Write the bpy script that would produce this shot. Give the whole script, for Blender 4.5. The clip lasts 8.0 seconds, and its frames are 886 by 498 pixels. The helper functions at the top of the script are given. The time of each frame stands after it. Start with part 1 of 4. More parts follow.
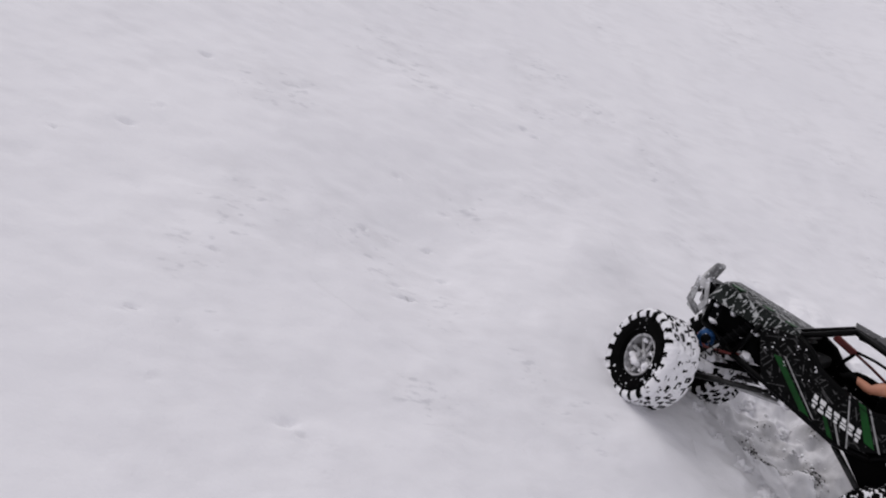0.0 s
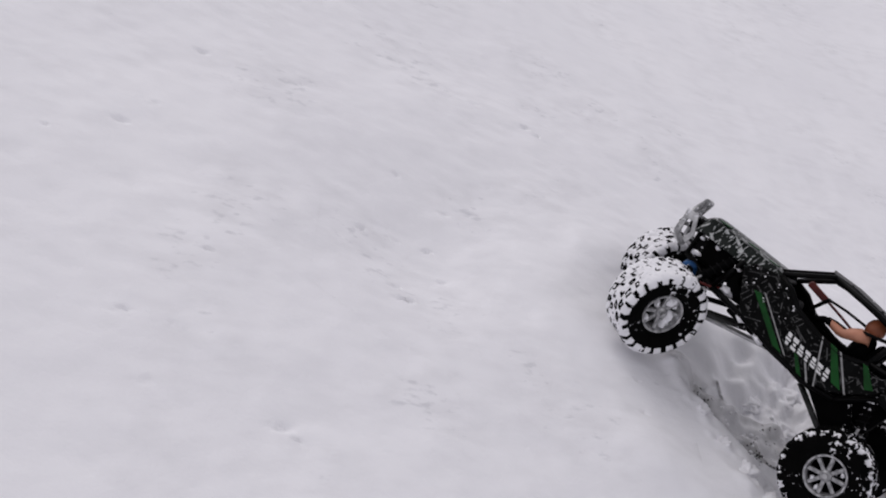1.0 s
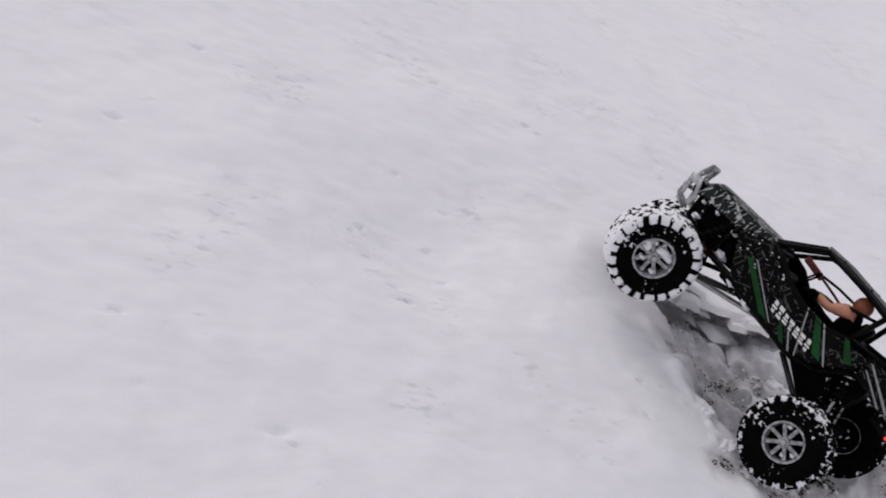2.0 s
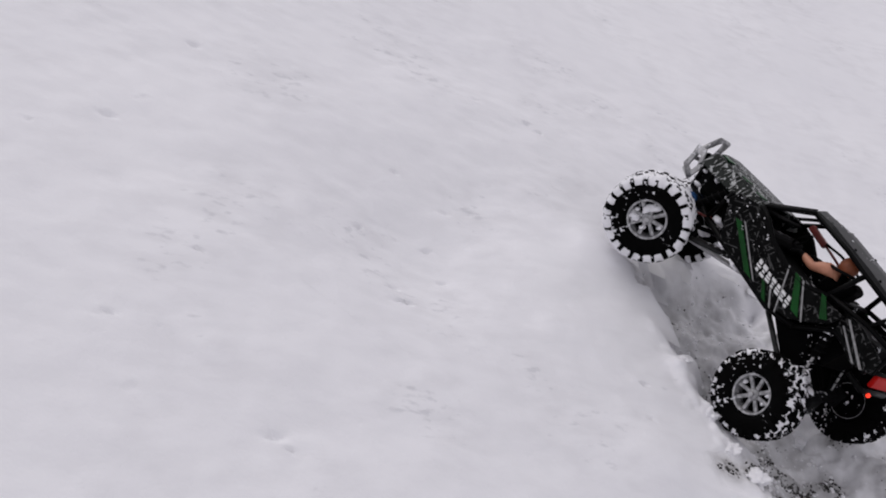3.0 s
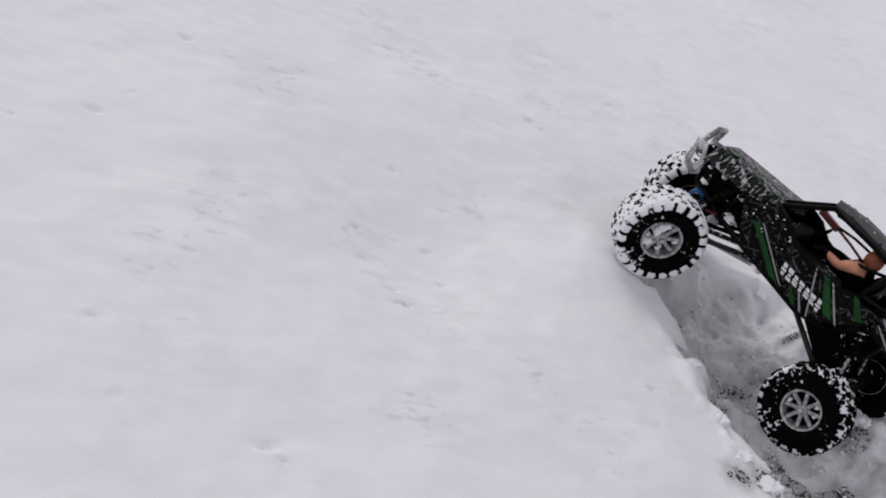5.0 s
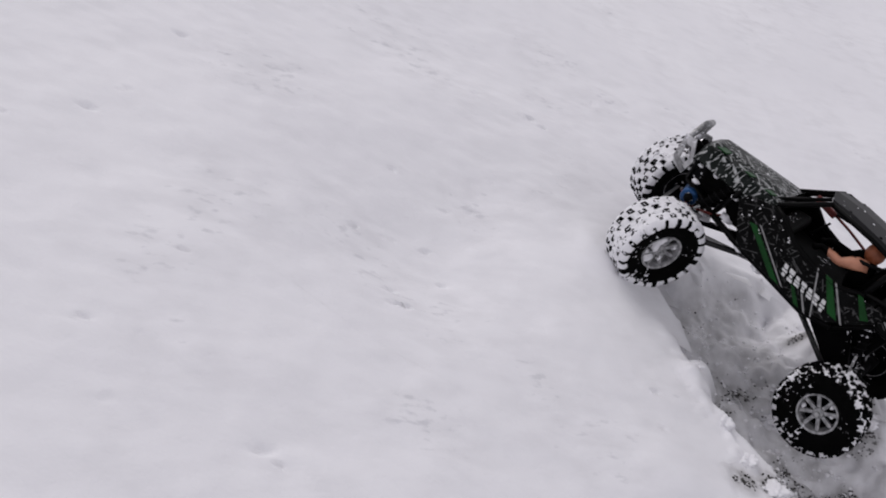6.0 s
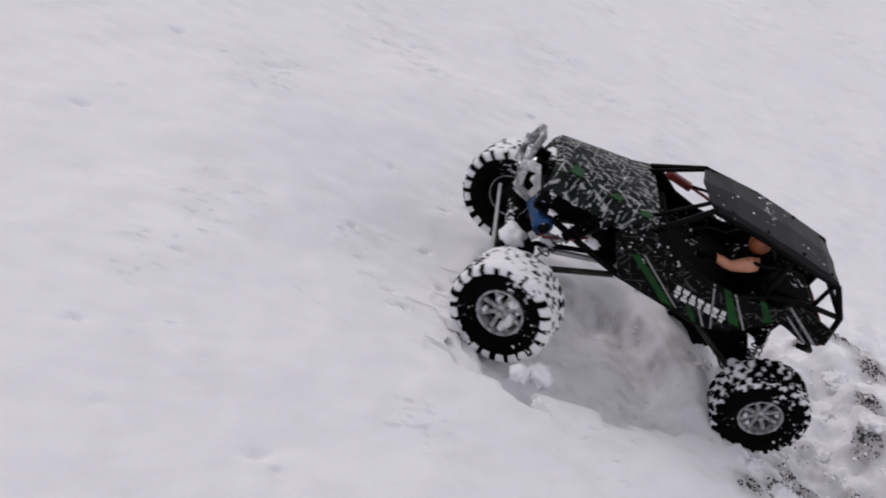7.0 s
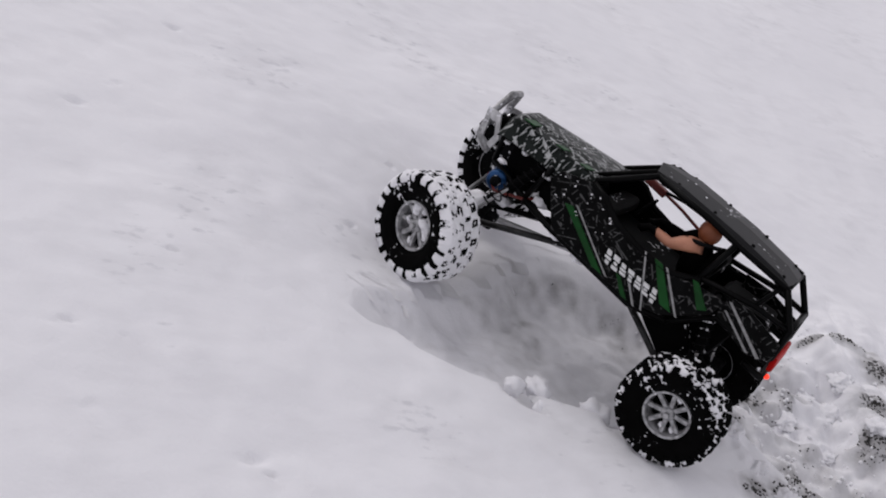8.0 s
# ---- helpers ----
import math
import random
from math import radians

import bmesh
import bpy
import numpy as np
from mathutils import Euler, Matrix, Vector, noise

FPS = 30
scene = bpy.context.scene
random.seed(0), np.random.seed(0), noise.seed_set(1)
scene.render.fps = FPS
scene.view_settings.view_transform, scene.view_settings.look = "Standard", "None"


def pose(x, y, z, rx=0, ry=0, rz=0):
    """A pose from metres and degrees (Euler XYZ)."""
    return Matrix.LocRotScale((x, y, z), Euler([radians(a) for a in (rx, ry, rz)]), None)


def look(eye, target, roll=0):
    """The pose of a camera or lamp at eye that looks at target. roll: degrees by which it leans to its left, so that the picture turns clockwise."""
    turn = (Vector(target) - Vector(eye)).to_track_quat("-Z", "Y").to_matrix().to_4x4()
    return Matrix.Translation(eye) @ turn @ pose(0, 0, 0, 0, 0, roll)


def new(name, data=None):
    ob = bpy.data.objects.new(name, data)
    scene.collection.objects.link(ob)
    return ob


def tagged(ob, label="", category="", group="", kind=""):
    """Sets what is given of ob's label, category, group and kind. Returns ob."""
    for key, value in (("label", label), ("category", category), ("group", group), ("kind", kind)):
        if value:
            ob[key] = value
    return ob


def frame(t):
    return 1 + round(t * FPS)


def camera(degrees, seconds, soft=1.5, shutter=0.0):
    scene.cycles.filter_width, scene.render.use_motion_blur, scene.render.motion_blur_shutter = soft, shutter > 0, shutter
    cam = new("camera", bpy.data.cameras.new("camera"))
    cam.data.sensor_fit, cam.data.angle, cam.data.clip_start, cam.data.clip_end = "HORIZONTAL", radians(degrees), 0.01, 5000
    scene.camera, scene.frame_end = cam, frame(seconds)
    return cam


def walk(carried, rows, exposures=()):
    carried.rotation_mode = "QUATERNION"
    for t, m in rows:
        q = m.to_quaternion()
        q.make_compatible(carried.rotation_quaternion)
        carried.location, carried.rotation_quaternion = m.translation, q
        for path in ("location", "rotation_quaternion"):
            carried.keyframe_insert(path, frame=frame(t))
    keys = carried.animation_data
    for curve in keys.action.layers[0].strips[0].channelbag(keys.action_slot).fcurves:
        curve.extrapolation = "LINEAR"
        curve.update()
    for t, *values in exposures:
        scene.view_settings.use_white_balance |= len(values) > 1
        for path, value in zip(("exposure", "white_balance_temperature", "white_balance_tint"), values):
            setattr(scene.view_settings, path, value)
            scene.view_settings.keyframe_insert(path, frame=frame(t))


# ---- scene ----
# ---- camera ----
cam = camera(41.98, 8.0, soft=1.9, shutter=0.2)
PITCH = 55.0
EYE = Vector((0.0, 0.0, 0.785))
AHEAD = Vector((0.0, math.cos(radians(35.0)), -math.sin(radians(35.0))))


def dolly(t):
    """Eye of the slow push-in at t seconds."""
    return EYE - AHEAD * (1.36 * (1.1424 / (1 + 0.0178 * t)) - 1.36)


walk(cam, [(t, pose(*dolly(t), PITCH, 0, 0)) for t in (0, 1, 2, 3, 4, 5, 6, 7, 8)],
     exposures=[(0, 0.0, 6500, 10), (8, 0.0, 6500, 10)])

# ---- light: overcast winter sky ----
world = bpy.data.worlds.new("overcast_sky")
scene.world = world
world.use_nodes = True
wn, wl = world.node_tree.nodes, world.node_tree.links
wn.clear()
sky = wn.new("ShaderNodeTexSky")
sky.sky_type, sky.sun_disc = "NISHITA", False
sky.sun_elevation, sky.sun_rotation = radians(52), radians(-25)
sky.air_density, sky.dust_density, sky.ozone_density = 1.0, 4.0, 1.0
cloud = wn.new("ShaderNodeTexNoise")
cloud.inputs["Scale"].default_value, cloud.inputs["Detail"].default_value = 2.2, 5.0
ramp = wn.new("ShaderNodeValToRGB")
ramp.color_ramp.elements[0].position, ramp.color_ramp.elements[0].color = 0.3, (7.2, 7.0, 7.5, 1)
ramp.color_ramp.elements[1].position, ramp.color_ramp.elements[1].color = 0.75, (9.6, 9.3, 9.9, 1)
veil = wn.new("ShaderNodeMix")
veil.data_type = "RGBA"
veil.inputs["Factor"].default_value = 0.88
back = wn.new("ShaderNodeBackground")
back.inputs["Strength"].default_value = 0.075
wout = wn.new("ShaderNodeOutputWorld")
wl.new(cloud.outputs["Fac"], ramp.inputs["Fac"])
wl.new(sky.outputs["Color"], veil.inputs["A"])
wl.new(ramp.outputs["Color"], veil.inputs["B"])
wl.new(veil.outputs["Result"], back.inputs["Color"])
wl.new(back.outputs["Background"], wout.inputs["Surface"])

sun_data = bpy.data.lights.new("sun", "SUN")
sun_data.energy, sun_data.angle, sun_data.color = 0.7, radians(35), (1.0, 0.97, 0.97)
sun = new("sun", sun_data)
sun.matrix_world = look((-1.0, 2.2, 3.2), (0, 0, 0))


# ---- materials ----
def material(name):
    m = bpy.data.materials.new(name)
    m.use_nodes = True
    nt = m.node_tree
    return m, nt, nt.nodes["Principled BSDF"]


def texture(nt, kind, scale, detail=4.0, space="Object"):
    coord = nt.nodes.new("ShaderNodeTexCoord")
    tex = nt.nodes.new(kind)
    tex.inputs["Scale"].default_value = scale
    if kind == "ShaderNodeTexNoise":
        tex.inputs["Detail"].default_value = detail
    nt.links.new(coord.outputs[space], tex.inputs["Vector"])
    return tex


def ramped(nt, socket, stops):
    r = nt.nodes.new("ShaderNodeValToRGB")
    while len(r.color_ramp.elements) < len(stops):
        r.color_ramp.elements.new(0.5)
    for e, (p, col) in zip(r.color_ramp.elements, stops):
        e.position, e.color = p, (*col, 1)
    nt.links.new(socket, r.inputs["Fac"])
    return r.outputs["Color"]


def mixed(nt, fac, a, b):
    mx = nt.nodes.new("ShaderNodeMix")
    mx.data_type = "RGBA"
    for sock, v in (("Factor", fac), ("A", a), ("B", b)):
        if isinstance(v, (float, int)):
            mx.inputs[sock].default_value = v
        elif isinstance(v, tuple):
            mx.inputs[sock].default_value = (*v, 1)
        else:
            nt.links.new(v, mx.inputs[sock])
    return mx.outputs["Result"]


def bumped(nt, bsdf, socket, strength, distance):
    b = nt.nodes.new("ShaderNodeBump")
    b.inputs["Strength"].default_value, b.inputs["Distance"].default_value = strength, distance
    nt.links.new(socket, b.inputs["Height"])
    nt.links.new(b.outputs["Normal"], bsdf.inputs["Normal"])


def plain(name, dark, light, rough=0.5, metal=0.0, scale=60.0, bump=0.2, frost=0.0, coat=0.0, spec=0.5):
    """Paint, plastic or metal with grain at two scales and, if frost > 0, melted snow specks."""
    m, nt, bsdf = material(name)
    n1 = texture(nt, "ShaderNodeTexNoise", scale, 6)
    col = ramped(nt, n1.outputs["Fac"], [(0.3, dark), (0.7, light)])
    if frost:
        n2 = texture(nt, "ShaderNodeTexNoise", 190.0, 3)
        n3 = texture(nt, "ShaderNodeTexNoise", 22.0, 2)
        prod = nt.nodes.new("ShaderNodeMath")
        prod.operation = "MULTIPLY"
        nt.links.new(n2.outputs["Fac"], prod.inputs[0])
        nt.links.new(n3.outputs["Fac"], prod.inputs[1])
        edge = 0.40 - 0.12 * frost
        mask = ramped(nt, prod.outputs["Value"], [(edge, (0, 0, 0)), (edge + 0.02, (1, 1, 1))])
        col = mixed(nt, mask, col, (0.72, 0.72, 0.75))
    nt.links.new(col, bsdf.inputs["Base Color"])
    bsdf.inputs["Roughness"].default_value, bsdf.inputs["Metallic"].default_value = rough, metal
    bsdf.inputs["Coat Weight"].default_value, bsdf.inputs["Specular IOR Level"].default_value = coat, spec
    fine = texture(nt, "ShaderNodeTexNoise", scale * 14, 3)
    bumped(nt, bsdf, fine.outputs["Fac"], bump, 0.0004)
    return m


def stretched(nt, scale, detail, size=(1.0, 1.0, 1.0), turn=0.0):
    """Noise drawn out along one way of the ground."""
    coord = nt.nodes.new("ShaderNodeTexCoord")
    mp = nt.nodes.new("ShaderNodeMapping")
    mp.vector_type = "TEXTURE"
    mp.inputs["Scale"].default_value = size
    mp.inputs["Rotation"].default_value = (0, 0, radians(turn))
    tex = nt.nodes.new("ShaderNodeTexNoise")
    tex.inputs["Scale"].default_value, tex.inputs["Detail"].default_value = scale, detail
    nt.links.new(coord.outputs["Object"], mp.inputs["Vector"])
    nt.links.new(mp.outputs["Vector"], tex.inputs["Vector"])
    return tex


def calc(nt, kind, a, b):
    n = nt.nodes.new("ShaderNodeMath")
    n.operation = kind
    for k, v in enumerate((a, b)):
        if isinstance(v, (float, int)):
            n.inputs[k].default_value = v
        else:
            nt.links.new(v, n.inputs[k])
    return n.outputs["Value"]


def snow_material(name, with_soil):
    """Wind-packed snow: drifted streaks shaded by colour, crystals, a few grey flecks, and soil where it is thin, with
    shade in its grey.
    """
    m, nt, bsdf = material(name)
    big = texture(nt, "ShaderNodeTexNoise", 2.5, 3)
    col = ramped(nt, big.outputs["Fac"], [(0.3, (0.832, 0.829, 0.860)), (0.7, (0.885, 0.882, 0.908))])
    wisps = stretched(nt, 30.0, 6, (1.5, 0.72, 1.5), 24)
    fine = texture(nt, "ShaderNodeTexNoise", 260.0, 4)
    mid = texture(nt, "ShaderNodeTexNoise", 60.0, 5)
    patch = texture(nt, "ShaderNodeTexNoise", 6.5, 4)
    worn = ramped(nt, patch.outputs["Fac"], [(0.36, (0.15, 0.15, 0.15)), (0.64, (1.0, 1.0, 1.0))])
    streak = ramped(nt, wisps.outputs["Fac"], [(0.34, (0, 0, 0)), (0.60, (1, 1, 1))])
    # shade of the wind-worn relief, put into the colour as grey streaks
    hollow = calc(nt, "MULTIPLY", calc(nt, "SUBTRACT", 1.0, streak), worn)
    col = mixed(nt, calc(nt, "MULTIPLY", hollow, 0.34), col, (0.66, 0.655, 0.68))
    flecks = stretched(nt, 70.0, 4, (1.4, 0.72, 1.4), 24)
    fleck = ramped(nt, calc(nt, "MULTIPLY", flecks.outputs["Fac"], patch.outputs["Fac"]), [(0.375, (0, 0, 0)), (0.46, (1, 1, 1))])
    col = mixed(nt, calc(nt, "MULTIPLY", fleck, 0.30), col, (0.40, 0.405, 0.44))
    grain = calc(nt, "ADD", calc(nt, "MULTIPLY", fine.outputs["Fac"], 0.22), calc(nt, "MULTIPLY", mid.outputs["Fac"], 0.5))
    grain = calc(nt, "ADD", grain, calc(nt, "MULTIPLY", calc(nt, "MULTIPLY", wisps.outputs["Fac"], worn), 0.55))
    if with_soil:
        at = nt.nodes.new("ShaderNodeAttribute")
        at.attribute_name = "soil"
        grit = texture(nt, "ShaderNodeTexNoise", 170.0, 6)
        clump = texture(nt, "ShaderNodeTexNoise", 45.0, 4)
        both = calc(nt, "ADD", calc(nt, "MULTIPLY", grit.outputs["Fac"], 0.6), calc(nt, "MULTIPLY", clump.outputs["Fac"], 0.4))
        mask = ramped(nt, calc(nt, "ADD", at.outputs["Fac"], both), [(0.80, (0, 0, 0)), (0.87, (1, 1, 1))])
        stones = texture(nt, "ShaderNodeTexVoronoi", 420.0)
        soil = ramped(nt, stones.outputs["Distance"], [(0.0, (0.16, 0.155, 0.15)), (0.6, (0.03, 0.028, 0.027))])
        # grey of fouled snow, with shade from the crawler mixed into the colour
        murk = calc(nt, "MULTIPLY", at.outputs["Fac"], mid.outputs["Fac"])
        grime_shade = ramped(nt, murk, [(0.02, (0, 0, 0)), (0.16, (1, 1, 1))])
        col = mixed(nt, grime_shade, col, (0.40, 0.395, 0.40))
        col = mixed(nt, mask, col, soil)
    nt.links.new(col, bsdf.inputs["Base Color"])
    bsdf.inputs["Roughness"].default_value = 0.85
    bsdf.inputs["Specular IOR Level"].default_value = 0.25
    bumped(nt, bsdf, grain, 0.42, 0.0045)
    return m


def graphic_material(name, ground_col, mid_col, line_col, spacing, amount, upright):
    """Printed body shell: dark film crossed by pale scribbled strokes under a clear gloss. upright: print on a side, else on a top."""
    m, nt, bsdf = material(name)
    coord = nt.nodes.new("ShaderNodeTexCoord")
    total = None
    for k, angle in enumerate((18, 63, -38, 112, -72)):
        turn = nt.nodes.new("ShaderNodeMapping")
        turn.inputs["Rotation"].default_value = (0, radians(angle), 0) if upright else (0, 0, radians(angle))
        turn.inputs["Location"].default_value = (0.013 * k, 0.007 * k, 0.011 * k)
        nt.links.new(coord.outputs["Object"], turn.inputs["Vector"])
        wave = nt.nodes.new("ShaderNodeTexWave")
        wave.inputs["Scale"].default_value = 0.314 / (spacing * (1 + 0.22 * k))
        wave.inputs["Distortion"].default_value, wave.inputs["Detail"].default_value = 3.0, 2.0
        wave.inputs["Detail Scale"].default_value = 0.6
        nt.links.new(turn.outputs["Vector"], wave.inputs["Vector"])
        lines = ramped(nt, wave.outputs["Fac"], [(0.925, (0, 0, 0)), (0.97, (1, 1, 1))])
        where = nt.nodes.new("ShaderNodeTexNoise")
        where.inputs["Scale"].default_value, where.inputs["Detail"].default_value = 75.0 + 9 * k, 2.0
        nt.links.new(turn.outputs["Vector"], where.inputs["Vector"])
        cut = ramped(nt, where.outputs["Fac"], [(0.60 - 0.14 * amount, (0, 0, 0)), (0.64 - 0.14 * amount, (1, 1, 1))])
        both = nt.nodes.new("ShaderNodeMix")
        both.data_type, both.blend_type = "RGBA", "MULTIPLY"
        both.inputs["Factor"].default_value = 1.0
        nt.links.new(lines, both.inputs["A"])
        nt.links.new(cut, both.inputs["B"])
        if total is None:
            total = both.outputs["Result"]
        else:
            add = nt.nodes.new("ShaderNodeMix")
            add.data_type, add.blend_type = "RGBA", "LIGHTEN"
            add.inputs["Factor"].default_value = 1.0
            nt.links.new(total, add.inputs["A"])
            nt.links.new(both.outputs["Result"], add.inputs["B"])
            total = add.outputs["Result"]
    tone = texture(nt, "ShaderNodeTexNoise", 70.0, 5)
    basec = ramped(nt, tone.outputs["Fac"], [(0.38, ground_col), (0.62, mid_col)])
    fade = texture(nt, "ShaderNodeTexNoise", 160.0, 3)
    shade = ramped(nt, fade.outputs["Fac"], [(0.3, tuple(0.35 * v for v in line_col)), (0.6, line_col)])
    nt.links.new(mixed(nt, total, basec, shade), bsdf.inputs["Base Color"])
    bsdf.inputs["Roughness"].default_value, bsdf.inputs["Specular IOR Level"].default_value = 0.34, 0.06
    wet = texture(nt, "ShaderNodeTexNoise", 260.0, 3)
    bumped(nt, bsdf, wet.outputs["Fac"], 0.25, 0.0006)
    return m


SNOW = snow_material("snow", True)
SNOW_LOOSE = snow_material("snow_loose", False)
RUBBER = plain("tyre_rubber", (0.0006, 0.0006, 0.0006), (0.002, 0.002, 0.002), 0.85, 0, 90, 0.4, frost=0.22, spec=0.05)
BLACK = plain("black_plastic", (0.0004, 0.0004, 0.0005), (0.0014, 0.0014, 0.0016), 0.6, 0, 70, 0.2, frost=0.04, spec=0.03)
TUBE = plain("black_tube", (0.0006, 0.0006, 0.0007), (0.0018, 0.0018, 0.002), 0.45, 0, 50, 0.1, spec=0.07)
CHASSIS = plain("chassis_frosted", (0.0015, 0.0015, 0.0018), (0.006, 0.006, 0.0066), 0.6, 0, 60, 0.3, frost=0.5, spec=0.05)
GRIT = plain("grit", (0.02, 0.019, 0.018), (0.06, 0.057, 0.053), 0.8, 0, 300, 0.3, spec=0.2)
ROOF = plain("roof_grey", (0.008, 0.008, 0.009), (0.014, 0.014, 0.0155), 0.45, 0, 30, 0.15, frost=0.03, spec=0.16)
RIM = plain("rim_silver", (0.13, 0.13, 0.135), (0.55, 0.55, 0.56), 0.38, 0.3, 160, 0.3, frost=0.45)
STEEL = plain("grey_metal", (0.30, 0.30, 0.31), (0.5, 0.5, 0.5), 0.35, 0.7, 80, 0.2)
BUMPER = plain("frosted_bumper", (0.05, 0.05, 0.052), (0.46, 0.46, 0.47), 0.3, 0.4, 120, 0.3, frost=0.45)
PLATE = plain("pale_plate", (0.22, 0.22, 0.225), (0.62, 0.62, 0.63), 0.35, 0.2, 90, 0.3, frost=0.3)
LINK = plain("link_grey", (0.006, 0.006, 0.006), (0.03, 0.03, 0.03), 0.45, 0.3, 120, 0.3, frost=0.3, spec=0.3)
GREEN = plain("green_paint", (0.0015, 0.030, 0.004), (0.004, 0.066, 0.010), 0.35, 0, 45, 0.1, coat=0.05, spec=0.14)
WHITE = plain("white_print", (0.60, 0.60, 0.60), (0.78, 0.78, 0.78), 0.4, 0, 200, 0.1)
GREYLINE = plain("grey_print", (0.16, 0.16, 0.16), (0.34, 0.34, 0.34), 0.4, 0, 200, 0.1)
BLUE = plain("blue_anodised", (0.006, 0.035, 0.11), (0.012, 0.07, 0.20), 0.35, 0.5, 60, 0.1)
RED = plain("red_plastic", (0.34, 0.003, 0.002), (0.50, 0.008, 0.005), 0.45, 0, 60, 0.1, spec=0.06)
WIRE = plain("red_wire", (0.10, 0.012, 0.01), (0.2, 0.02, 0.015), 0.4, 0, 60, 0.1)
SKIN = plain("tan_vinyl", (0.34, 0.135, 0.08), (0.52, 0.235, 0.145), 0.5, 0, 60, 0.2)
HAIR = plain("auburn_vinyl", (0.20, 0.055, 0.02), (0.34, 0.10, 0.04), 0.5, 0, 60, 0.2)
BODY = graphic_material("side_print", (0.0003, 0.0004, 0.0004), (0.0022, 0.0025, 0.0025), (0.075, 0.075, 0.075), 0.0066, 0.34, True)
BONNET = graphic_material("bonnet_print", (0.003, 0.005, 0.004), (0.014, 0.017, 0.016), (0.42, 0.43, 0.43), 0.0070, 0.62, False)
LENS, _nt, _b = material("lamp_lens")
_b.inputs["Base Color"].default_value = (0.8, 0.8, 0.82, 1)
_b.inputs["Roughness"].default_value = 0.08
_b.inputs["Metallic"].default_value = 0.8
GLOW, _nt, _b = material("red_glow")
_b.inputs["Base Color"].default_value = (0.8, 0.03, 0.02, 1)
_b.inputs["Emission Color"].default_value = (1.0, 0.05, 0.02, 1)
_b.inputs["Emission Strength"].default_value = 1.2


# ---- mesh helpers ----
def part(name, bm, mat, parent=None, label="", smooth=False, mats=()):
    """Link a bmesh as one mesh object, under a thing or a part."""
    me = bpy.data.meshes.new(name)
    bm.to_mesh(me)
    bm.free()
    me.materials.append(mat)
    for extra in mats:
        me.materials.append(extra)
    if smooth:
        me.polygons.foreach_set("use_smooth", [True] * len(me.polygons))
    ob = new(name, me)
    if parent is not None:
        ob.parent = parent
    if label:
        ob["label"] = label
    return ob


def add_tube(bm, pts, r, n=8, closed=False):
    """A round tube along a polyline."""
    pts = [Vector(p) for p in pts]
    rings = []
    last = None
    for i, p in enumerate(pts):
        a = pts[i - 1] if i else (pts[-1] if closed else None)
        b = pts[i + 1] if i + 1 < len(pts) else (pts[0] if closed else None)
        d = ((b - p).normalized() if b else Vector()) + ((p - a).normalized() if a else Vector())
        d.normalize()
        if last is None:
            u = d.orthogonal().normalized()
        else:
            u = (last - d * last.dot(d)).normalized()
        last = u
        v = d.cross(u)
        k = 1.0
        if a and b:
            k = 1 / max(0.6, d.dot((b - p).normalized()))
        rings.append([bm.verts.new(p + (u * math.cos(2 * math.pi * j / n) + v * math.sin(2 * math.pi * j / n)) * r * k) for j in range(n)])
    span = range(len(rings)) if closed else range(len(rings) - 1)
    for i in span:
        q, s = rings[i], rings[(i + 1) % len(rings)]
        for j in range(n):
            bm.faces.new((q[j], q[(j + 1) % n], s[(j + 1) % n], s[j]))
    if not closed:
        bm.faces.new(rings[0][::-1])
        bm.faces.new(rings[-1])
    return bm


def tube(pts, r, n=8, closed=False):
    return add_tube(bmesh.new(), pts, r, n, closed)


def box(centre, size, turn=(0, 0, 0), bevel=0.0015, bm=None):
    """A box with rounded edges."""
    own = bmesh.new()
    bmesh.ops.create_cube(own, size=1, matrix=pose(*centre, *turn) @ Matrix.Diagonal((*size, 1)))
    if bevel:
        bmesh.ops.bevel(own, geom=own.edges[:], offset=bevel, segments=2, affect="EDGES", profile=0.5)
    if bm is None:
        return own
    me = bpy.data.meshes.new("tmp")
    own.to_mesh(me)
    own.free()
    bm.from_mesh(me)
    bpy.data.meshes.remove(me)
    return bm


def lathe(profile, n):
    """Revolve (offset, radius) pairs about the y axis."""
    bm = bmesh.new()
    rings = []
    for y, r in profile:
        rings.append([bm.verts.new((r * math.cos(2 * math.pi * j / n), y, r * math.sin(2 * math.pi * j / n))) for j in range(n)])
    for a, b in zip(rings, rings[1:]):
        for j in range(n):
            bm.faces.new((a[j], a[(j + 1) % n], b[(j + 1) % n], b[j]))
    return bm


def sheet(points, thick, bevel=0.0008):
    """A flat or folded plate: polygons given by 3D corner rows, thickened."""
    bm = bmesh.new()
    grid = [[bm.verts.new(p) for p in row] for row in points]
    for r0, r1 in zip(grid, grid[1:]):
        for i in range(len(r0) - 1):
            bm.faces.new((r0[i], r0[i + 1], r1[i + 1], r1[i]))
    bmesh.ops.recalc_face_normals(bm, faces=bm.faces[:])
    bmesh.ops.solidify(bm, geom=bm.faces[:], thickness=thick)
    if bevel:
        sharp = [e for e in bm.edges if e.is_manifold and e.calc_face_angle(0) > 1.0]
        bmesh.ops.bevel(bm, geom=sharp, offset=bevel, segments=2, affect="EDGES", profile=0.5)
    return bm


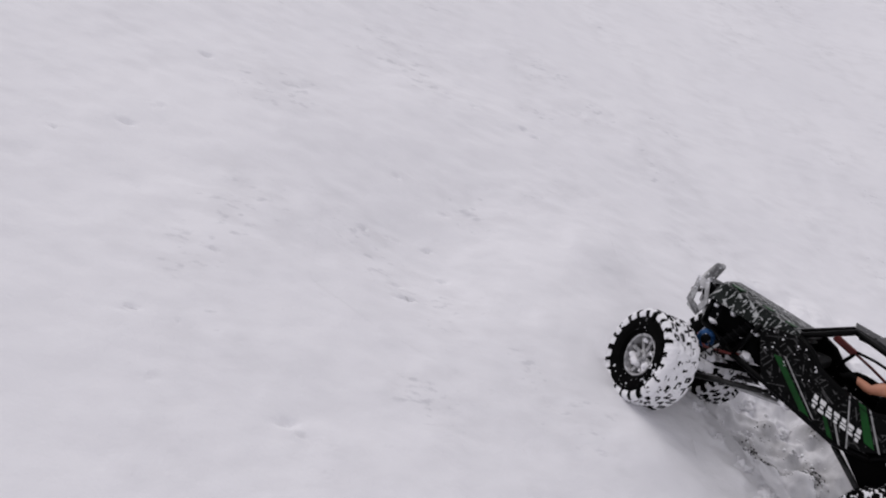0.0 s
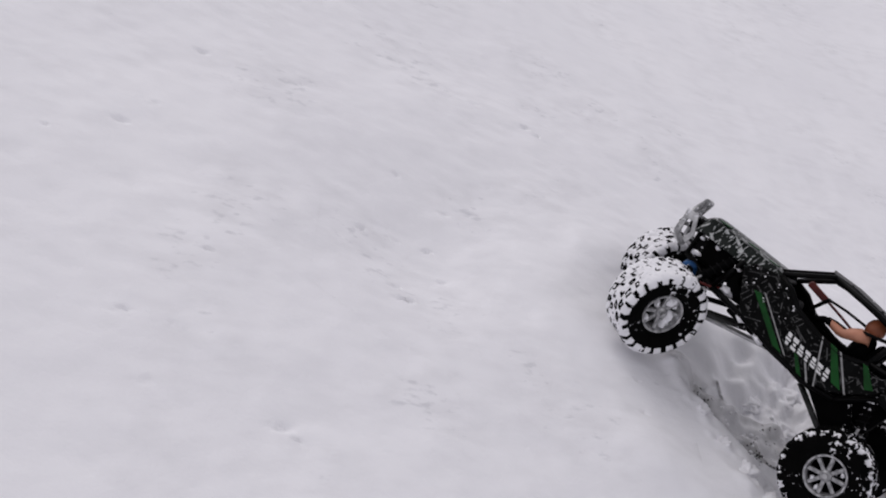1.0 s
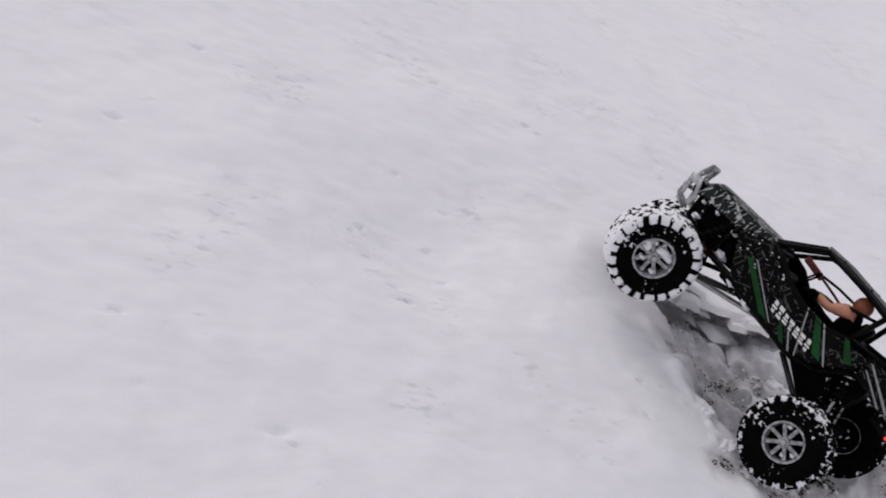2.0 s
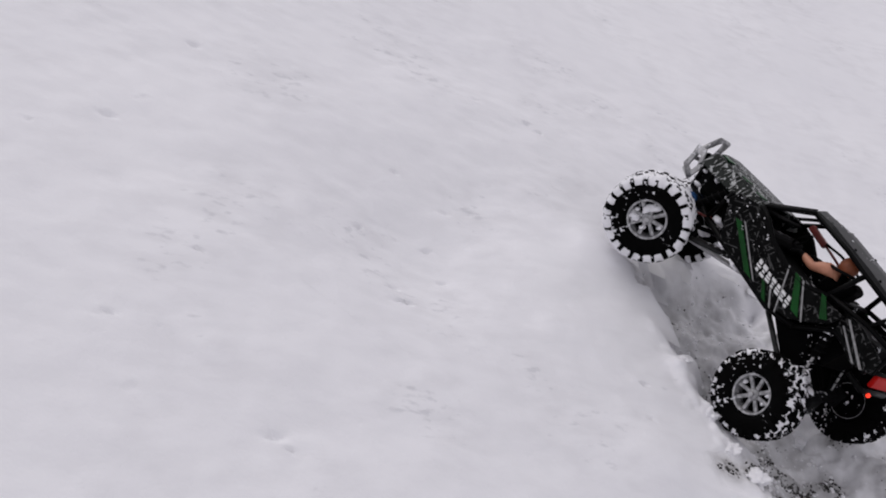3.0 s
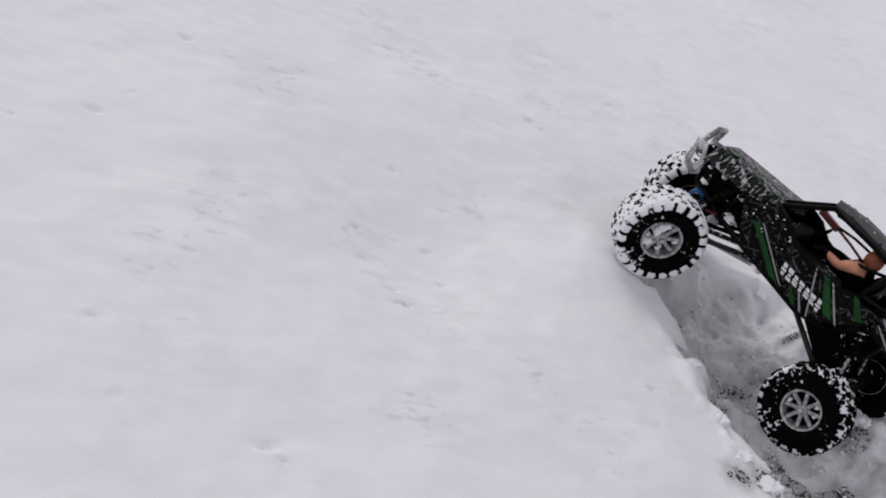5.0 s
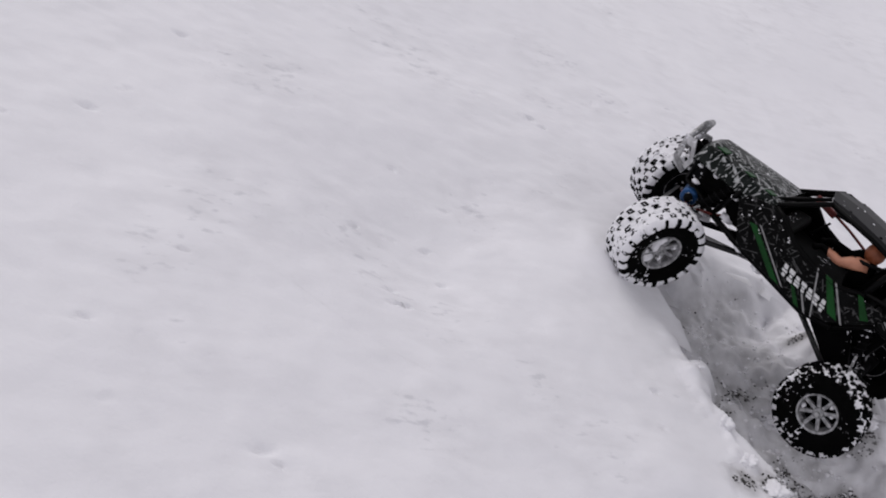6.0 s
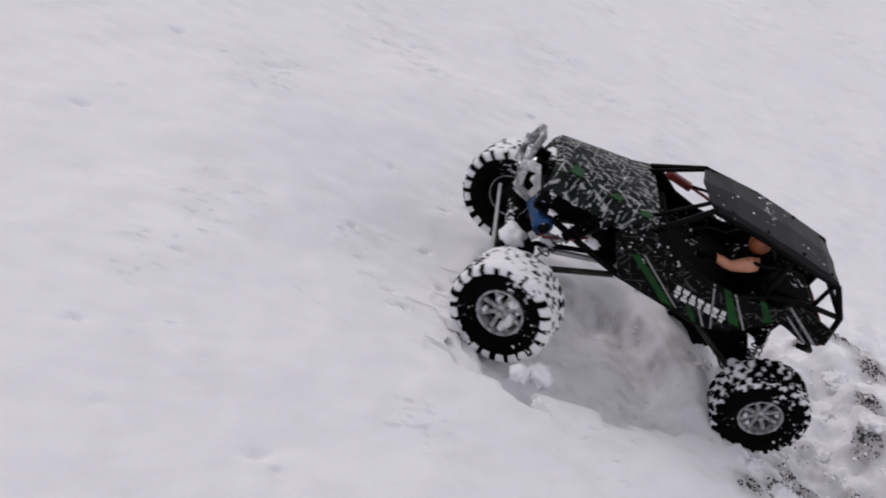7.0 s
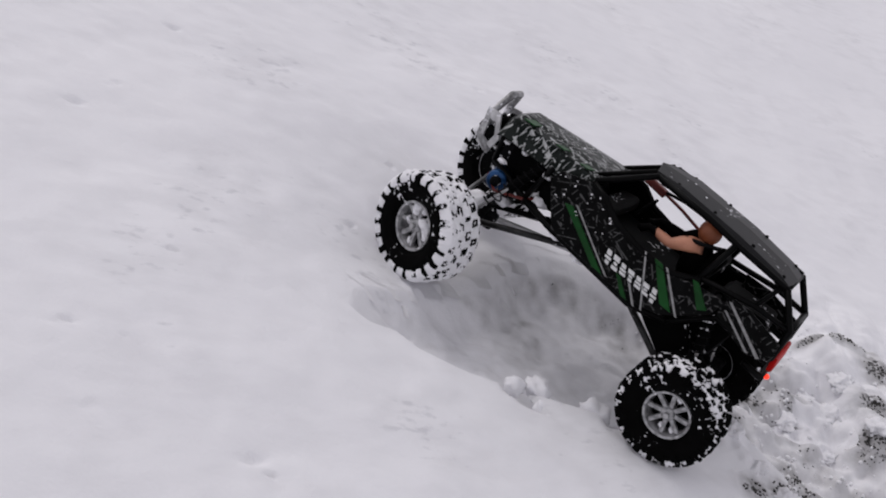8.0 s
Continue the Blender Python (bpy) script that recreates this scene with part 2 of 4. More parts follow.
def plate(outline, y, thick, bevel=0.0008):
    """A plate in the upright plane at y, from an outline of (x, z)."""
    bm = bmesh.new()
    f = bm.faces.new([bm.verts.new((x, y - thick / 2, z)) for x, z in outline])
    ext = bmesh.ops.extrude_face_region(bm, geom=[f])
    bmesh.ops.translate(bm, verts=[v for v in ext["geom"] if isinstance(v, bmesh.types.BMVert)], vec=(0, thick, 0))
    bmesh.ops.recalc_face_normals(bm, faces=bm.faces[:])
    if bevel:
        bmesh.ops.bevel(bm, geom=bm.edges[:], offset=bevel, segments=1, affect="EDGES")
    return bm


def lump(seed, size, rough=0.35, sub=3, flat=0.75):
    """An uneven clod."""
    bm = bmesh.new()
    bmesh.ops.create_icosphere(bm, subdivisions=sub, radius=1)
    off = Vector((seed * 3.7, seed * 1.3, seed * 7.1))
    for v in bm.verts:
        d = v.co.normalized()
        k = 1 + rough * noise.noise(d * 1.6 + off) + rough * 0.5 * noise.noise(d * 4.1 + off) + rough * 0.35 * noise.noise(d * 9.0 + off)
        v.co = Vector((d.x * k, d.y * k, d.z * k * flat)) * size
    return bm


# ---- ground ----
def value_noise(x, y, cell, seed):
    """Smooth value noise between 0 and 1, on arrays."""
    x, y = np.asarray(x, float) / cell, np.asarray(y, float) / cell
    ix, iy = np.floor(x), np.floor(y)
    fx, fy = x - ix, y - iy
    fx, fy = fx * fx * fx * (fx * (fx * 6 - 15) + 10), fy * fy * fy * (fy * (fy * 6 - 15) + 10)

    def corner(a, b):
        s = np.sin(a * 127.1 + b * 311.7 + seed * 74.7) * 43758.5453
        return s - np.floor(s)
    lo = corner(ix, iy) * (1 - fx) + corner(ix + 1, iy) * fx
    hi = corner(ix, iy + 1) * (1 - fx) + corner(ix + 1, iy + 1) * fx
    return lo * (1 - fy) + hi * fy


def smooth(a, b, v):
    u = np.clip((v - a) / (b - a), 0, 1)
    return u * u * (3 - 2 * u)


def softplus(v, k):
    return np.logaddexp(0, v / k) * k


DENTS = [(-0.350, 1.097, 0.010), (-0.373, 1.044, 0.010), (-0.097, 1.053, 0.011), (-0.066, 1.066, 0.009), (-0.020, 1.079, 0.008), (-0.044, 0.937, 0.013),
         (-0.058, 0.958, 0.009), (0.052, 1.491, 0.011), (0.126, 1.487, 0.013), (0.151, 1.476, 0.010), (-0.306, 0.732, 0.011), (-0.268, 0.736, 0.008),
         (-0.271, 0.656, 0.009), (-0.117, 0.646, 0.010), (-0.153, 0.660, 0.011), (-0.138, 0.648, 0.010), (-0.248, 0.873, 0.009), (0.001, 1.173, 0.009),
         (0.034, 1.195, 0.007), (0.243, 0.951, 0.010), (0.244, 0.890, 0.010), (-0.432, 0.978, 0.008), (-0.195, 1.307, 0.008), (-0.060, 1.197, 0.009),
         (-0.003, 1.020, 0.008), (-0.318, 0.699, 0.009), (-0.323, 1.281, 0.009), (0.241, 1.647, 0.010)]


def untouched(x, y):
    """Height of the snow bank before anything drove on it."""
    x, y = np.asarray(x, float), np.asarray(y, float)
    z = -0.5300 * x + 0.0030 * y + 0.0390 + 0.018 * np.exp(-(((x - 0.215) / 0.06) ** 2 + ((y - 1.20) / 0.07) ** 2))
    z = z - 0.020 * np.exp(-(((x - 0.03) / 0.08) ** 2 + ((y - 1.20) / 0.09) ** 2))
    z = z - 0.033 * np.exp(-(((x + 0.035) / 0.11) ** 2 + ((y - 1.03) / 0.12) ** 2))
    z = z + 0.017 * np.exp(-(((x - 0.240) / 0.065) ** 2 + ((y - 0.825) / 0.055) ** 2))
    z = z + 0.36 * softplus(x - 1.1, 0.25)
    z = z - 0.50 * softplus(-x - 2.2, 0.4)
    far = smooth(2.5, 8.0, np.hypot(x, y))
    z = z + (value_noise(x, y, 6.0, 11) - 0.5) * 0.9 * far
    z = z + (value_noise(x, y, 0.42, 1) - 0.5) * 0.020
    z = z + (value_noise(x, y, 0.16, 2) - 0.5) * 0.009
    z = z + (value_noise(x, y, 0.05, 3) - 0.5) * 0.0050
    z = z + (value_noise(x * 0.8, y, 0.017, 4) - 0.5) * 0.0020
    for dx, dy, r in DENTS:
        near = np.exp(-(((x - dx) / (r * 0.85)) ** 2 + ((y - dy - 0.35 * (x - dx)) / (r * 0.42)) ** 2))
        z = z - 0.60 * r * near * smooth(0.32, 0.72, value_noise(x * 0.7, y * 1.3, 0.0065, 31))
    return z


def rim_x(y):
    """Near rim of the dug-out lane."""
    return np.interp(y, [0.3, 0.78, 0.86, 0.96, 1.04, 1.10, 1.21, 1.4], [0.60, 0.44, 0.385, 0.335, 0.312, 0.288, 0.268, 0.268])


def lane(x, y, end=1.23):
    """0 outside the lane, 1 on its floor; end: how far it is dug."""
    w = (value_noise(x, y, 0.07, 5) - 0.5) * 0.045 + (value_noise(x, y, 0.025, 6) - 0.5) * 0.016
    d = x - rim_x(y) + w
    inside = smooth(0.0, 0.022, d) * (1 - smooth(0.17, 0.26, d))
    return inside * (1 - smooth(end - 0.04, end + 0.04, y + w - 0.06 * smooth(0.06, 0.13, d))) * smooth(0.3, 0.5, y)


# outline of the crust that breaks under the wheels later on
CRUST_LEFT, CRUST_WIDE = -0.150, 0.435
CRUST_X = [-0.150, -0.09, 0.0, 0.06, 0.13, 0.20, 0.285]
CRUST_LO = [0.890, 0.850, 0.815, 0.812, 0.828, 0.850, 0.905]
CRUST_HI = [1.10, 1.14, 1.175, 1.19, 1.185, 1.17, 1.15]


def crust_uv(x, y):
    """Place within the crust: u from its upper end to the lane, v from its near to its far edge."""
    u = (x - CRUST_LEFT) / (rim_x(y) - 0.02 - CRUST_LEFT)
    nominal = CRUST_LEFT + u * CRUST_WIDE
    lo, hi = np.interp(nominal, CRUST_X, CRUST_LO), np.interp(nominal, CRUST_X, CRUST_HI)
    return u, (y - lo) / (hi - lo)


def crust_xy(u, v):
    nominal = CRUST_LEFT + u * CRUST_WIDE
    lo, hi = np.interp(nominal, CRUST_X, CRUST_LO), np.interp(nominal, CRUST_X, CRUST_HI)
    y = lo + v * (hi - lo)
    return CRUST_LEFT + u * (rim_x(y) - 0.02 - CRUST_LEFT), y


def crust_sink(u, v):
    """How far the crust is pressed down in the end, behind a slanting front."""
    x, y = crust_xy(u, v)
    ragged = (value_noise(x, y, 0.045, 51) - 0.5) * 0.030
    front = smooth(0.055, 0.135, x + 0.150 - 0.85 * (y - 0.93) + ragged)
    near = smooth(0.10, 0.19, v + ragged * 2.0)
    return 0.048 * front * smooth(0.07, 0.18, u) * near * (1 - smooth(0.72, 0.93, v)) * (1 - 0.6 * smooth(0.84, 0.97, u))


def settled(x, y, end=1.23):
    """Height with the lane dug, crust still whole."""
    z = untouched(x, y)
    f = lane(x, y, end)
    puff = np.abs(value_noise(x, y, 0.055, 7) - 0.5) * 2
    rough = (puff - 0.5) * 0.012 + (value_noise(x, y, 0.022, 8) - 0.5) * 0.008
    z = z - f * (0.046 - 1.9 * rough + (value_noise(x, y, 0.010, 18) - 0.5) * 0.008)
    d = x - rim_x(y)
    lip = np.exp(-((d + 0.018) / 0.022) ** 2) * smooth(0.55, 0.7, y) * (1 - smooth(1.02, 1.12, y))
    z = z + lip * (0.001 + 0.014 * value_noise(x, y, 0.030, 9) ** 2 + 0.008 * (value_noise(x, y, 0.011, 19) - 0.5))
    churned = smooth(0.12, 0.20, d) * (1 - smooth(0.34, 0.48, d)) * smooth(0.7, 0.85, y) * (1 - smooth(1.22, 1.38, y))
    lumps = np.abs(value_noise(x, y, 0.075, 14) - 0.5) * 3.0
    small = np.abs(value_noise(x, y, 0.030, 15) - 0.5) * 3
    tiny = np.abs(value_noise(x, y, 0.014, 16) - 0.5) * 3
    return z + churned * (0.018 * lumps + 0.0065 * small + 0.0028 * tiny - 0.005)


# head of the lane, dug out while the crawler climbs; FIRST is how far the lane reached before
HEAD_RIGHT, HEAD_Y, FIRST = 0.52, (1.04, 1.32), 1.06


# foot of the lane, torn up by the rear wheels
FOOT_X, FOOT_Y = (0.31, 0.50), (0.825, 0.955)


def foot_xy(u, v):
    return FOOT_X[0] + u * (FOOT_X[1] - FOOT_X[0]), FOOT_Y[0] + v * (FOOT_Y[1] - FOOT_Y[0])


def inset(u, v):
    """1 well within the unit square, 0 outside it."""
    return smooth(0.0, 0.06, u) * (1 - smooth(0.94, 1.0, u)) * smooth(0.0, 0.06, v) * (1 - smooth(0.94, 1.0, v))


def head_xy(u, v):
    y = HEAD_Y[0] + v * (HEAD_Y[1] - HEAD_Y[0])
    left = rim_x(y) - 0.019
    return left + u * (HEAD_RIGHT - left), y


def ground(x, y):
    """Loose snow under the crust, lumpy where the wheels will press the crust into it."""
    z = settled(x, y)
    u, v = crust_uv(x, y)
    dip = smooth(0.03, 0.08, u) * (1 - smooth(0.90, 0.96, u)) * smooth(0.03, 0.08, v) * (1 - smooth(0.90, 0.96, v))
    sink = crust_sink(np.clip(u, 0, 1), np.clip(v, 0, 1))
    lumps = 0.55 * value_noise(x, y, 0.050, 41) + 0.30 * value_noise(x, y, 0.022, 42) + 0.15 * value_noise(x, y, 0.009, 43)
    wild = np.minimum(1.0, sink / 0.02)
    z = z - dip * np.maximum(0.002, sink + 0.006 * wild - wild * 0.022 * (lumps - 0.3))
    left = rim_x(y) - 0.019
    z = z - 0.003 * inset((x - left) / (HEAD_RIGHT - left), (y - HEAD_Y[0]) / (HEAD_Y[1] - HEAD_Y[0]))
    return z - 0.0035 * inset((x - FOOT_X[0]) / (FOOT_X[1] - FOOT_X[0]), (y - FOOT_Y[0]) / (FOOT_Y[1] - FOOT_Y[0]))


def soil_shade_amount(x, y, hollow=True):
    spots = [(0.335, 0.866, 0.024, 0.31), (0.375, 0.872, 0.030, 0.34), (0.42, 0.888, 0.036, 0.34), (0.46, 0.87, 0.06, 0.36), (0.556, 1.10, 0.030, 0.36),
             (0.535, 1.035, 0.030, 0.36), (0.590, 1.19, 0.034, 0.34), (0.62, 1.06, 0.05, 0.34), (0.62, 0.95, 0.08, 0.34), (0.50, 0.95, 0.035, 0.34)]
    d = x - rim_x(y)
    # lane soil; its amount also carries shade painted on the lane floor
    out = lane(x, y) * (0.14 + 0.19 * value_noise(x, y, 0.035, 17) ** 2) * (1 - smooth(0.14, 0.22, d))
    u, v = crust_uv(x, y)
    # pressed hollow: thin grime plus painted shade, stronger towards its far wall
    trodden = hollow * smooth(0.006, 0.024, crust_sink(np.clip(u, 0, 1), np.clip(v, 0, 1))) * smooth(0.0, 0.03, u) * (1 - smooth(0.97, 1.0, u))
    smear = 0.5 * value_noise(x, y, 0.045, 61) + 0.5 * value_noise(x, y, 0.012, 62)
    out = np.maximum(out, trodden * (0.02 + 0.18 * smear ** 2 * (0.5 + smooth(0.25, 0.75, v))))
    for sx, sy, r, a in spots:
        out = np.maximum(out, a * np.exp(-((x - sx) ** 2 + (y - sy) ** 2) / (r * r)))
    along = (x - 0.48) / 0.14
    line = 0.30 * np.exp(-((y - 1.215 - 0.12 * (x - 0.48)) / 0.012) ** 2) * smooth(-0.15, 0.1, along) * (1 - smooth(0.6, 1.2, along))
    return np.maximum(out, line)


def graded(lo, hi, step, reach, growth):
    mid = list(np.arange(lo, hi + step / 2, step))
    out, s = [], step
    p = hi
    while p < reach[1]:
        s *= growth
        p += s
        out.append(p)
    left, s, p = [], step, lo
    while p > reach[0]:
        s *= growth
        p -= s
        left.append(p)
    return np.array(left[::-1] + mid + out)


def build_ground():
    gx = graded(-0.62, 0.80, 0.0032, (-400, 400), 1.09)
    gy = graded(0.42, 1.60, 0.0032, (-400, 600), 1.07)
    X, Y = np.meshgrid(gx, gy)
    Z = ground(X, Y)
    nx, ny = len(gx), len(gy)
    co = np.stack([X.ravel(), Y.ravel(), Z.ravel()], 1)
    i = np.arange(nx * ny).reshape(ny, nx)
    quads = np.stack([i[:-1, :-1].ravel(), i[:-1, 1:].ravel(), i[1:, 1:].ravel(), i[1:, :-1].ravel()], 1)
    me = bpy.data.meshes.new("ground")
    me.vertices.add(len(co))
    me.vertices.foreach_set("co", co.ravel())
    me.loops.add(quads.size)
    me.loops.foreach_set("vertex_index", quads.ravel())
    me.polygons.add(len(quads))
    me.polygons.foreach_set("loop_start", np.arange(0, quads.size, 4))
    me.update(calc_edges=True)
    me.polygons.foreach_set("use_smooth", [True] * len(quads))
    # soil cover, raised in lane and hollow to paint shade as well
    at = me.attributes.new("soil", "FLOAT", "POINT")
    at.data.foreach_set("value", soil_shade_amount(X, Y).ravel().astype(np.float32))
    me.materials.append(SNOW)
    ob = new("ground", me)
    return tagged(ob, "snow-covered bank with a churned muddy lane", "snow ground", kind="structure")


build_ground()


def height(x, y):
    return float(ground(x, y))


def build_crust(xy, surface, nu, nv, label):
    """Crust in small cakes of snow that give way under the wheels; returns (object, centre, u, v)."""
    crust = tagged(new("snow_crust"), label, "snow")
    cakes, n = [], 6
    rng = np.random.RandomState(6)
    LU, LV = np.meshgrid(np.linspace(0, 1, nu + 1), np.linspace(0, 1, nv + 1))
    LU[:, 1:-1] += rng.uniform(-0.30, 0.30, LU[:, 1:-1].shape) / nu * np.minimum(1, np.minimum(np.arange(nv + 1), nv - np.arange(nv + 1)))[:, None]
    LV[1:-1, :] += rng.uniform(-0.30, 0.30, LV[1:-1, :].shape) / nv * np.minimum(1, np.minimum(np.arange(nu + 1), nu - np.arange(nu + 1)))[None, :]
    U, V = np.meshgrid(np.linspace(0, 1, n + 1), np.linspace(0, 1, n + 1))
    idx = np.arange((n + 1) ** 2).reshape(n + 1, n + 1)
    tops = np.stack([idx[:-1, :-1], idx[:-1, 1:], idx[1:, 1:], idx[1:, :-1]], -1).reshape(-1, 4).tolist()
    ring = np.concatenate([idx[0, :], idx[1:, -1], idx[-1, -2::-1], idx[-2:0:-1, 0]])
    m, e = len(ring), 0.003
    for r in range(nv):
        for c in range(nu):
            CU, CV = (((1 - U) * (1 - V)) * L[r, c] + U * (1 - V) * L[r, c + 1] + U * V * L[r + 1, c + 1] + (1 - U) * V * L[r + 1, c] for L in (LU, LV))
            X, Y = xy(CU, CV)
            Z = surface(X, Y) + 0.0003
            N = np.stack([(surface(X - e, Y) - surface(X + e, Y)) / (2 * e), (surface(X, Y - e) - surface(X, Y + e)) / (2 * e), np.ones_like(X)], -1).reshape(-1, 3)
            N /= np.linalg.norm(N, axis=1)[:, None]
            top = np.stack([X, Y, Z], -1).reshape(-1, 3)
            centre = top.mean(0)
            low = centre + (top[ring] - centre) * 1.6
            low[:, 2] = np.minimum(surface(low[:, 0], low[:, 1]), top[ring][:, 2] + 0.004) - 0.009
            quads, base = list(tops), len(top)
            for k in range(m):
                quads.append([base + k, base + m + k, base + m + (k + 1) % m, base + (k + 1) % m])
            me = bpy.data.meshes.new("snow_cake")
            me.from_pydata(np.concatenate([top, top[ring], low]).tolist(), [], quads)
            me.polygons.foreach_set("use_smooth", [True] * len(me.polygons))
            me.normals_split_custom_set_from_vertices(np.concatenate([N, N[ring], N[ring]]).tolist())
            me.materials.append(SNOW_LOOSE)
            ob = new("snow_cake", me)
            ob.parent = crust
            cakes.append((ob, Vector(centre), float(CU.mean()), float(CV.mean())))
    return cakes


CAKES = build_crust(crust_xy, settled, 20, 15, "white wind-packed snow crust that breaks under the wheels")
FOOT_CAKES = build_crust(foot_xy, settled, 9, 6, "white snow torn up by the rear wheels")
HEAD_CAKES = build_crust(head_xy, lambda x, y: settled(x, y, FIRST), 10, 14, "white snow dug out by the front wheels")


# ---- the toy crawler; x ahead, y to its left, z up, origin between the axles at hub height ----
TYRE_R, TYRE_W = 0.0578, 0.050
AXLE_F, AXLE_R = 0.158, -0.153


def lug_height(kind, p, q):
    """Relief of one lug at (p, q) in its own square, 1 on its top and 0 in its moulded pocket."""
    if min(p, q) < 0 or max(p, q) > 1:
        return -1.0
    edge = min(p, 1 - p, q, 1 - q)
    if kind == 0:
        return 1.0 if edge < 0.30 else 0.0
    if kind == 1:
        return 0.0 if edge > 0.30 or (q > 0.7 and 0.3 < p < 0.7) else 1.0
    if kind == 2:
        return 1.0 if q < 0.42 or p > 0.70 else -1.0
    if kind == 3:
        return 1.0 if abs(q - 0.5) < 0.26 else -1.0
    return 1.0 if edge < 0.20 or abs(p - 0.5) < 0.12 else 0.0


def tyre_mesh(seed):
    """One moulded carcass: bulged walls, rows of pocketed lugs across the tread, teeth on the shoulders."""
    h = TYRE_W / 2
    prof = [(-0.70, 0.0255), (-0.96, 0.031), (-1.02, 0.037), (-1.02, 0.041)]
    prof += [(-1.0 + 0.035 * k, 0.0445 + 0.0085 * min(1.0, k / 5.0)) for k in range(7)]
    prof += [(-0.76 + 0.0447 * k, 0.0534 + 0.0008 * (1 - abs(-0.76 + 0.0447 * k))) for k in range(35)]
    prof += [(-y, r) for y, r in prof[:11][::-1]]
    rng = random.Random(seed)
    count, n = 21, 420
    kinds = [[rng.choice((0, 0, 1, 2, 3, 4)) for _ in range(count)] for _ in range(4)]
    jitter = [rng.uniform(-0.05, 0.05) for _ in range(count)]
    teeth = [(rng.uniform(0.26, 0.38), rng.uniform(0.58, 0.76), rng.uniform(0.0425, 0.0485)) for _ in range(count)]
    bm = bmesh.new()
    rings = []
    for y, r in prof:
        ring = []
        a = abs(y)
        side = 1 if y > 0 else -1
        for j in range(n):
            turn = j / n
            ph = (turn * count + (0.5 if side > 0 else 0.0) + a * 0.5) % count
            f = ph % 1.0 + jitter[int(ph)]
            rr, yy = r, y
            lo, hi, root = teeth[int(ph)]
            if r > 0.051 and a < 0.78:
                inner = a < 0.40
                p = (a - 0.05) / 0.30 if inner else (a - 0.44) / 0.31
                q = ((f + (0.0 if inner else 0.5)) % 1.0 - 0.18) / 0.56
                up = lug_height(kinds[(0 if inner else 1) + (2 if side > 0 else 0)][int(ph)], p, q)
                rr = TYRE_R if up > 0.5 else TYRE_R - 0.0026 if up > -0.5 else r - 0.0008
            elif 0.80 < a < 0.99 and r > 0.044 and lo < f < hi:
                rr = max(r, 0.0566 - 0.030 * max(0.0, a - 0.84))
                yy = y * (1.0 + 0.10 * max(0.0, a - 0.8) / 0.2)
            elif a >= 0.99 and root < r < 0.050 and lo + 0.02 < f < hi - 0.02:
                yy = y * 1.08
            ang = 2 * math.pi * turn
            ring.append(bm.verts.new((rr * math.cos(ang), yy * h, rr * math.sin(ang))))
        rings.append(ring)
    for p, q in zip(rings, rings[1:]):
        for j in range(n):
            bm.faces.new((p[j], p[(j + 1) % n], q[(j + 1) % n], q[j]))
    bmesh.ops.recalc_face_normals(bm, faces=bm.faces[:])
    return bm


def packed_snow_mesh(seed, fill, spread, rough, fine=1.2, bare=0.0):
    """Snow caked between the lugs and round the shoulders, sunk into the rubber where there is none."""
    h = TYRE_W / 2
    half = [(1.02, 0.0400), (1.03, 0.0430), (1.03, 0.0455), (1.02, 0.0480), (0.985, 0.0508), (0.93, 0.0529), (0.86, 0.0540)] + [(0.78 - 0.0520 * k, 0.0543) for k in range(15)]
    prof = [(-y, r, -max(0.0, y - 0.75) * 3.6) for y, r in half] + [(y, r, max(0.0, y - 0.75) * 3.6) for y, r in half[::-1]]
    n = 320
    bm = bmesh.new()
    rings = []
    for y, r, out in prof:
        ring = []
        for j in range(n):
            a = 2 * math.pi * j / n
            p = Vector((math.cos(a) * 4.2, y * 1.8 + seed * 5.3, math.sin(a) * 4.2))
            k = fill + rough * (noise.noise(p * fine) * 0.6 + noise.noise(p * 2.6 * fine) * 0.6 + noise.noise(p * 5.5 * fine) * 0.35 + noise.noise(p * 0.45) * spread)
            k -= bare * max(0.0, abs(y) - 0.80) / 0.22
            k -= 1.2 * max(0.0, 0.0490 - r)
            lean = min(1.0, abs(out))
            rr, yy = r + k * (1 - 0.55 * lean), y * h + (k * 0.75 * (1 if out > 0 else -1) * lean if out else 0.0)
            ring.append(bm.verts.new((rr * math.cos(a), yy, rr * math.sin(a))))
        rings.append(ring)
    for q, s in zip(rings, rings[1:]):
        for j in range(n):
            bm.faces.new((q[j], s[j], s[(j + 1) % n], q[(j + 1) % n]))
    bmesh.ops.recalc_face_normals(bm, faces=bm.faces[:])
    return bm


def rim_mesh():
    """Deep-dish eight-spoke wheel, outer face towards +y."""
    h = TYRE_W / 2
    bm = lathe([(-h * 0.75, 0.0258), (-h * 0.75, 0.0238), (h * 0.25, 0.0220), (h * 0.62, 0.0232), (h * 0.78, 0.0238), (h * 0.80, 0.0262), (h * 0.66, 0.0268), (-h * 0.75, 0.0258)], 40)
    bmesh.ops.recalc_face_normals(bm, faces=bm.faces[:])
    return bm


